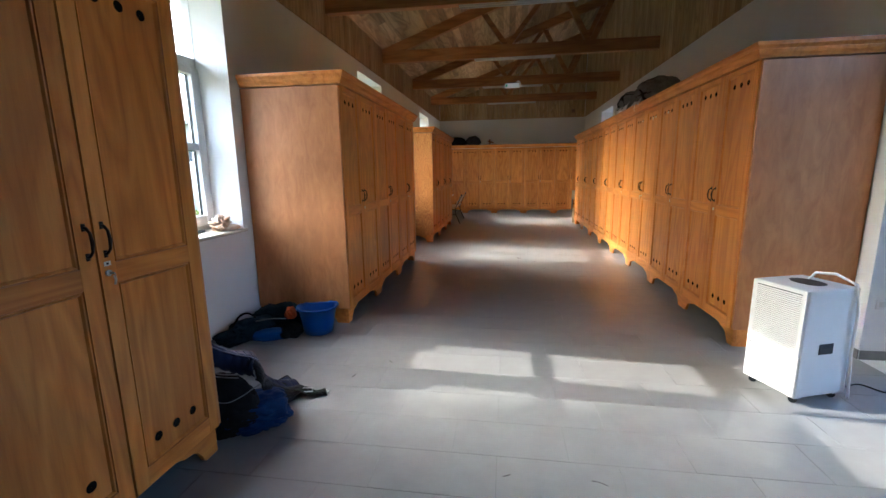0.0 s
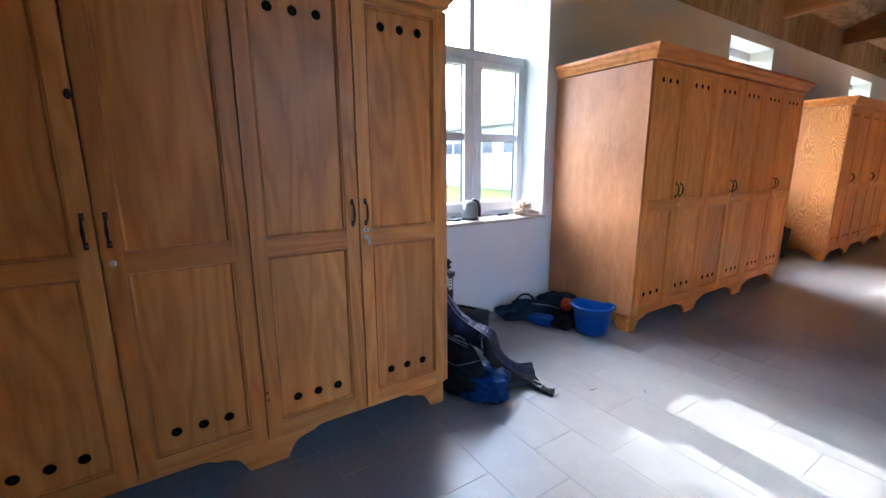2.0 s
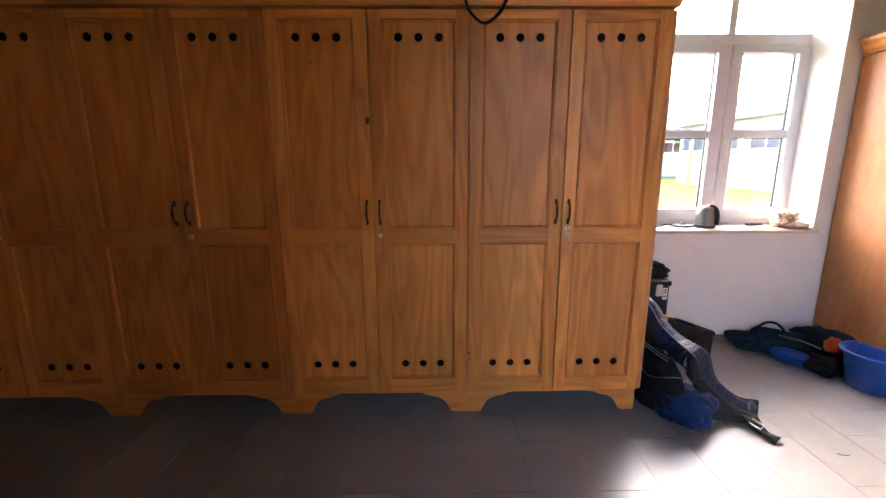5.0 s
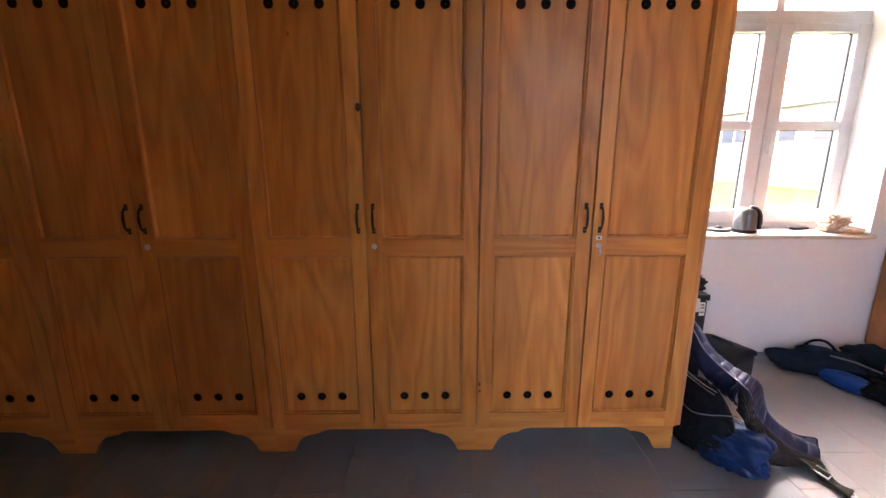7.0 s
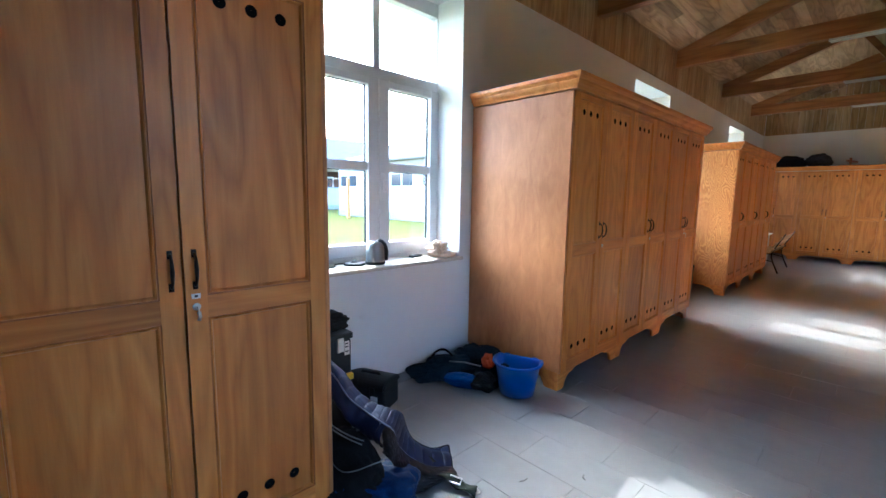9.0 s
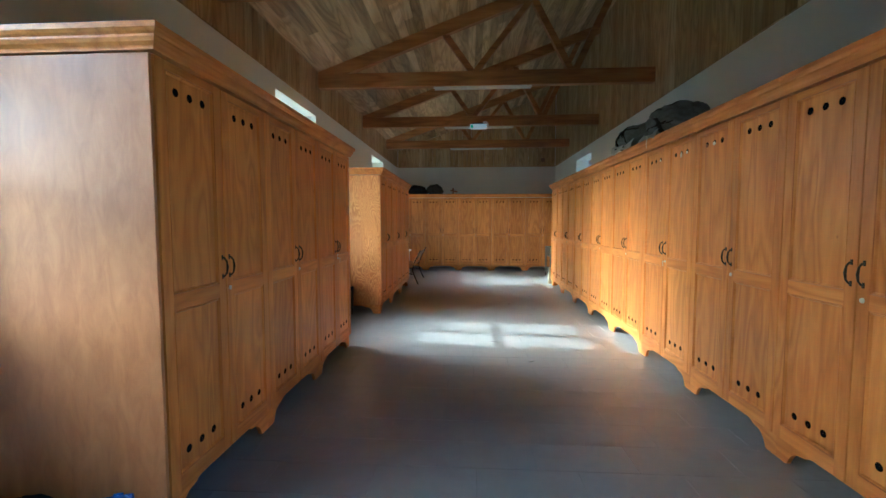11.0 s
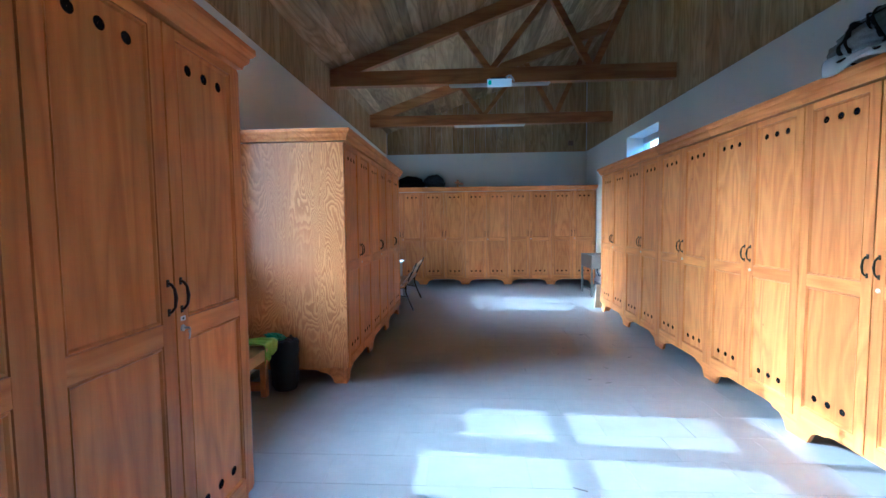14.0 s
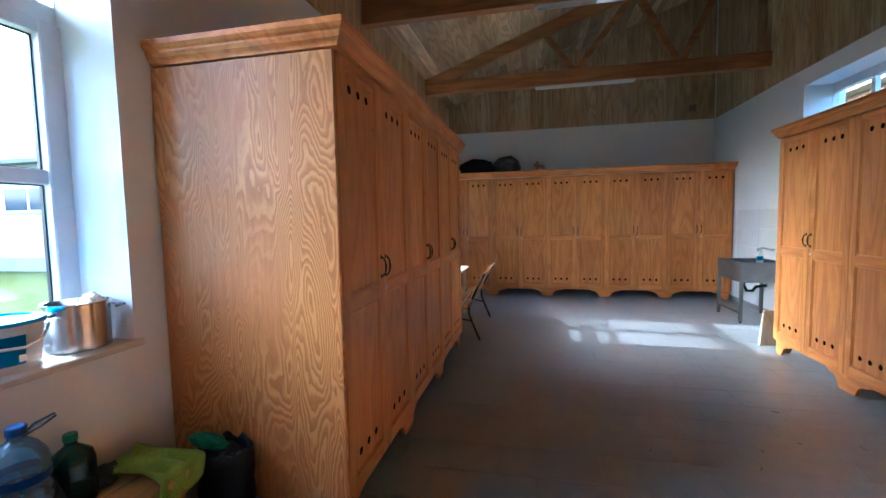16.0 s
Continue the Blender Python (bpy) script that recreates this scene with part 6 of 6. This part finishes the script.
pp = thing("drainpipe", "dark drainpipe on a white house wall", "drainpipe", pose(-25.82, 19.9, -0.3))
part("pipe", boxbm(-0.05, 0.05, -0.05, 0.05, 0, 3.5, 0.01), PLINTH, pp)


def broadleaf(x, y, top):
    """An unseen tree added as a sun block, with a tapered trunk, forking limbs and a loose crown of small leaves."""
    u = thing("tree", "unseen young broad-leaved tree added to block part of the sun", "tree", pose(x, y, -0.3))
    rng = random.Random(8)
    bm = bmesh.new()
    tube(bm, [(0, 0, 0), (0.03, 0.02, top * 0.25), (-0.03, 0.04, top * 0.5), (0.02, 0.0, top * 0.75), (0.0, 0.02, top * 0.95)], [0.15, 0.12, 0.09, 0.05, 0.015], 10)
    part("trunk", bm, BROWNW, u)
    bm = bmesh.new()
    ends = []
    for i in range(26):
        z0 = top * rng.uniform(0.42, 0.86)
        a = i * 2.4 + rng.uniform(-0.3, 0.3)
        r = 1.5 * math.sqrt(max(0.12, 1 - ((z0 + 0.7 - top * 0.74) / (top * 0.32)) ** 2)) * rng.uniform(0.8, 1.0)
        e = Vector((math.cos(a) * r, math.sin(a) * r, z0 + rng.uniform(0.5, 1.0)))
        m = Vector((math.cos(a) * r * 0.5, math.sin(a) * r * 0.5, z0 + 0.2))
        tube(bm, [(0, 0.02, z0), m, e], [0.035, 0.022, 0.008], 6)
        ends += [e, (e + m) / 2, m]
    part("limbs", bm, BROWNW, u)
    bm = bmesh.new()
    for c in ends:
        for k in range(300):
            p = c + Vector((rng.gauss(0, 0.2), rng.gauss(0, 0.2), rng.gauss(0, 0.26)))
            d = Vector((rng.gauss(0, 1), rng.gauss(0, 1), rng.gauss(0, 0.6))).normalized() * rng.uniform(0.06, 0.11)
            n = d.orthogonal().normalized() * d.length * 0.5
            bm.faces.new([bm.verts.new(p + q) for q in (-d, n, d, -n)])
    part("crown", bm, LEAF, u)
    return u


# placed out of view so its shadow trims the first window's sun patch
broadleaf(-11.0, 1.74, 9.2)
hill = tagged(obj("backdrop_hill", boxbm(-420, -400, -300, 300, -0.3, 22), ROOFT), "distant dark wooded ridge", "hill", kind="structure")

# ---- wall cladding boards ----
def cladding(name, label, n, make):
    h = tagged(new(name), label, "cladding", kind="structure")
    rng = random.Random(len(name))
    for i in range(n):
        make(i, h, rng)


def clad_long(x0, x1, zt, inward):
    step = 0.145
    cache = {}
    def make(i, h, rng):
        y = YS + i * step
        d = rng.choice((0.0, 0.002, 0.004))
        if d not in cache:
            cache[d] = boxbm(x0 - (d if inward < 0 else 0), x1 + (d if inward > 0 else 0), 0.0, step - 0.004, ZW + 0.0, zt)
            o = part("board", cache[d], BOARD, h)
            cache[d] = o
        else:
            o = cache[d].copy()
            scene.collection.objects.link(o)
        o.location.y = y
    return make


NB = int((YN - 0.03 - YS) / 0.145)
cladding("cladding_west", "weathered vertical boards above the plaster", NB, clad_long(XW, XW + 0.018, 3.87, 1))
cladding("cladding_east", "tall weathered vertical boards above the plaster", NB, clad_long(XE - 0.018, XE, 5.74, -1))


def clad_north(i, h, rng):
    a = XW + 0.024 + i * 0.144
    b = min(a + 0.14, XE - 0.024)
    bm = bmesh.new()
    prism(bm, [(a, ZW), (b, ZW), (b, roof_z(b, 0.2)), (a, roof_z(a, 0.2))], "y", YN - 0.018 - rng.choice((0, 0.002, 0.004)), YN)
    part("board", bm, BOARD, h)


cladding("cladding_north", "weathered vertical boards above the plaster", 36, clad_north)

# ---- floor tiles ----
TL, TWD, Y0, X0 = 0.612, 0.306, 1.385, -0.882
rng = random.Random(3)
mesh_cache = {}
rest = bmesh.new()
count = 0
rows_n = range(int((YS - Y0) / TWD) - 1, int((YN - Y0) / TWD) + 1)
for r in rows_n:
    ya, yb = Y0 + r * TWD, Y0 + (r + 1) * TWD - 0.002
    ya, yb = max(ya, YS), min(yb, YN)
    if yb - ya < 0.02:
        continue
    off = X0 if r % 2 == 0 else X0 + 0.242
    k0 = int((XW - off) / TL) - 2
    for k in range(k0, k0 + 13):
        xa, xb = max(off + k * TL, XW + 0.001), min(off + (k + 1) * TL - 0.002, XE + (0.33 if 1.86 < (ya + yb) / 2 < 3.5 else -0.001))
        if xb - xa < 0.02:
            continue
        full = abs(xb - xa - (TL - 0.002)) < 1e-4 and abs(yb - ya - (TWD - 0.002)) < 1e-4
        if 0.0 < ya < 10.6 and -1.5 < (xa + xb) / 2 < 1.9 and full and count < 290:
            if "full" not in mesh_cache:
                o = part("tile", boxbm(0, TL - 0.002, 0, TWD - 0.002, -0.0039, 0.0, 0.0007), TILE, floor)
                mesh_cache["full"] = o
            else:
                o = mesh_cache["full"].copy()
                scene.collection.objects.link(o)
            o.location = (xa, ya, rng.uniform(-0.0004, 0.0002))
            count += 1
        else:
            box(rest, xa, xb, ya, yb, -0.0039, rng.uniform(-0.0004, 0.0002))
tagged(part("more_tiles", rest, TILE, floor), kind="stuff")
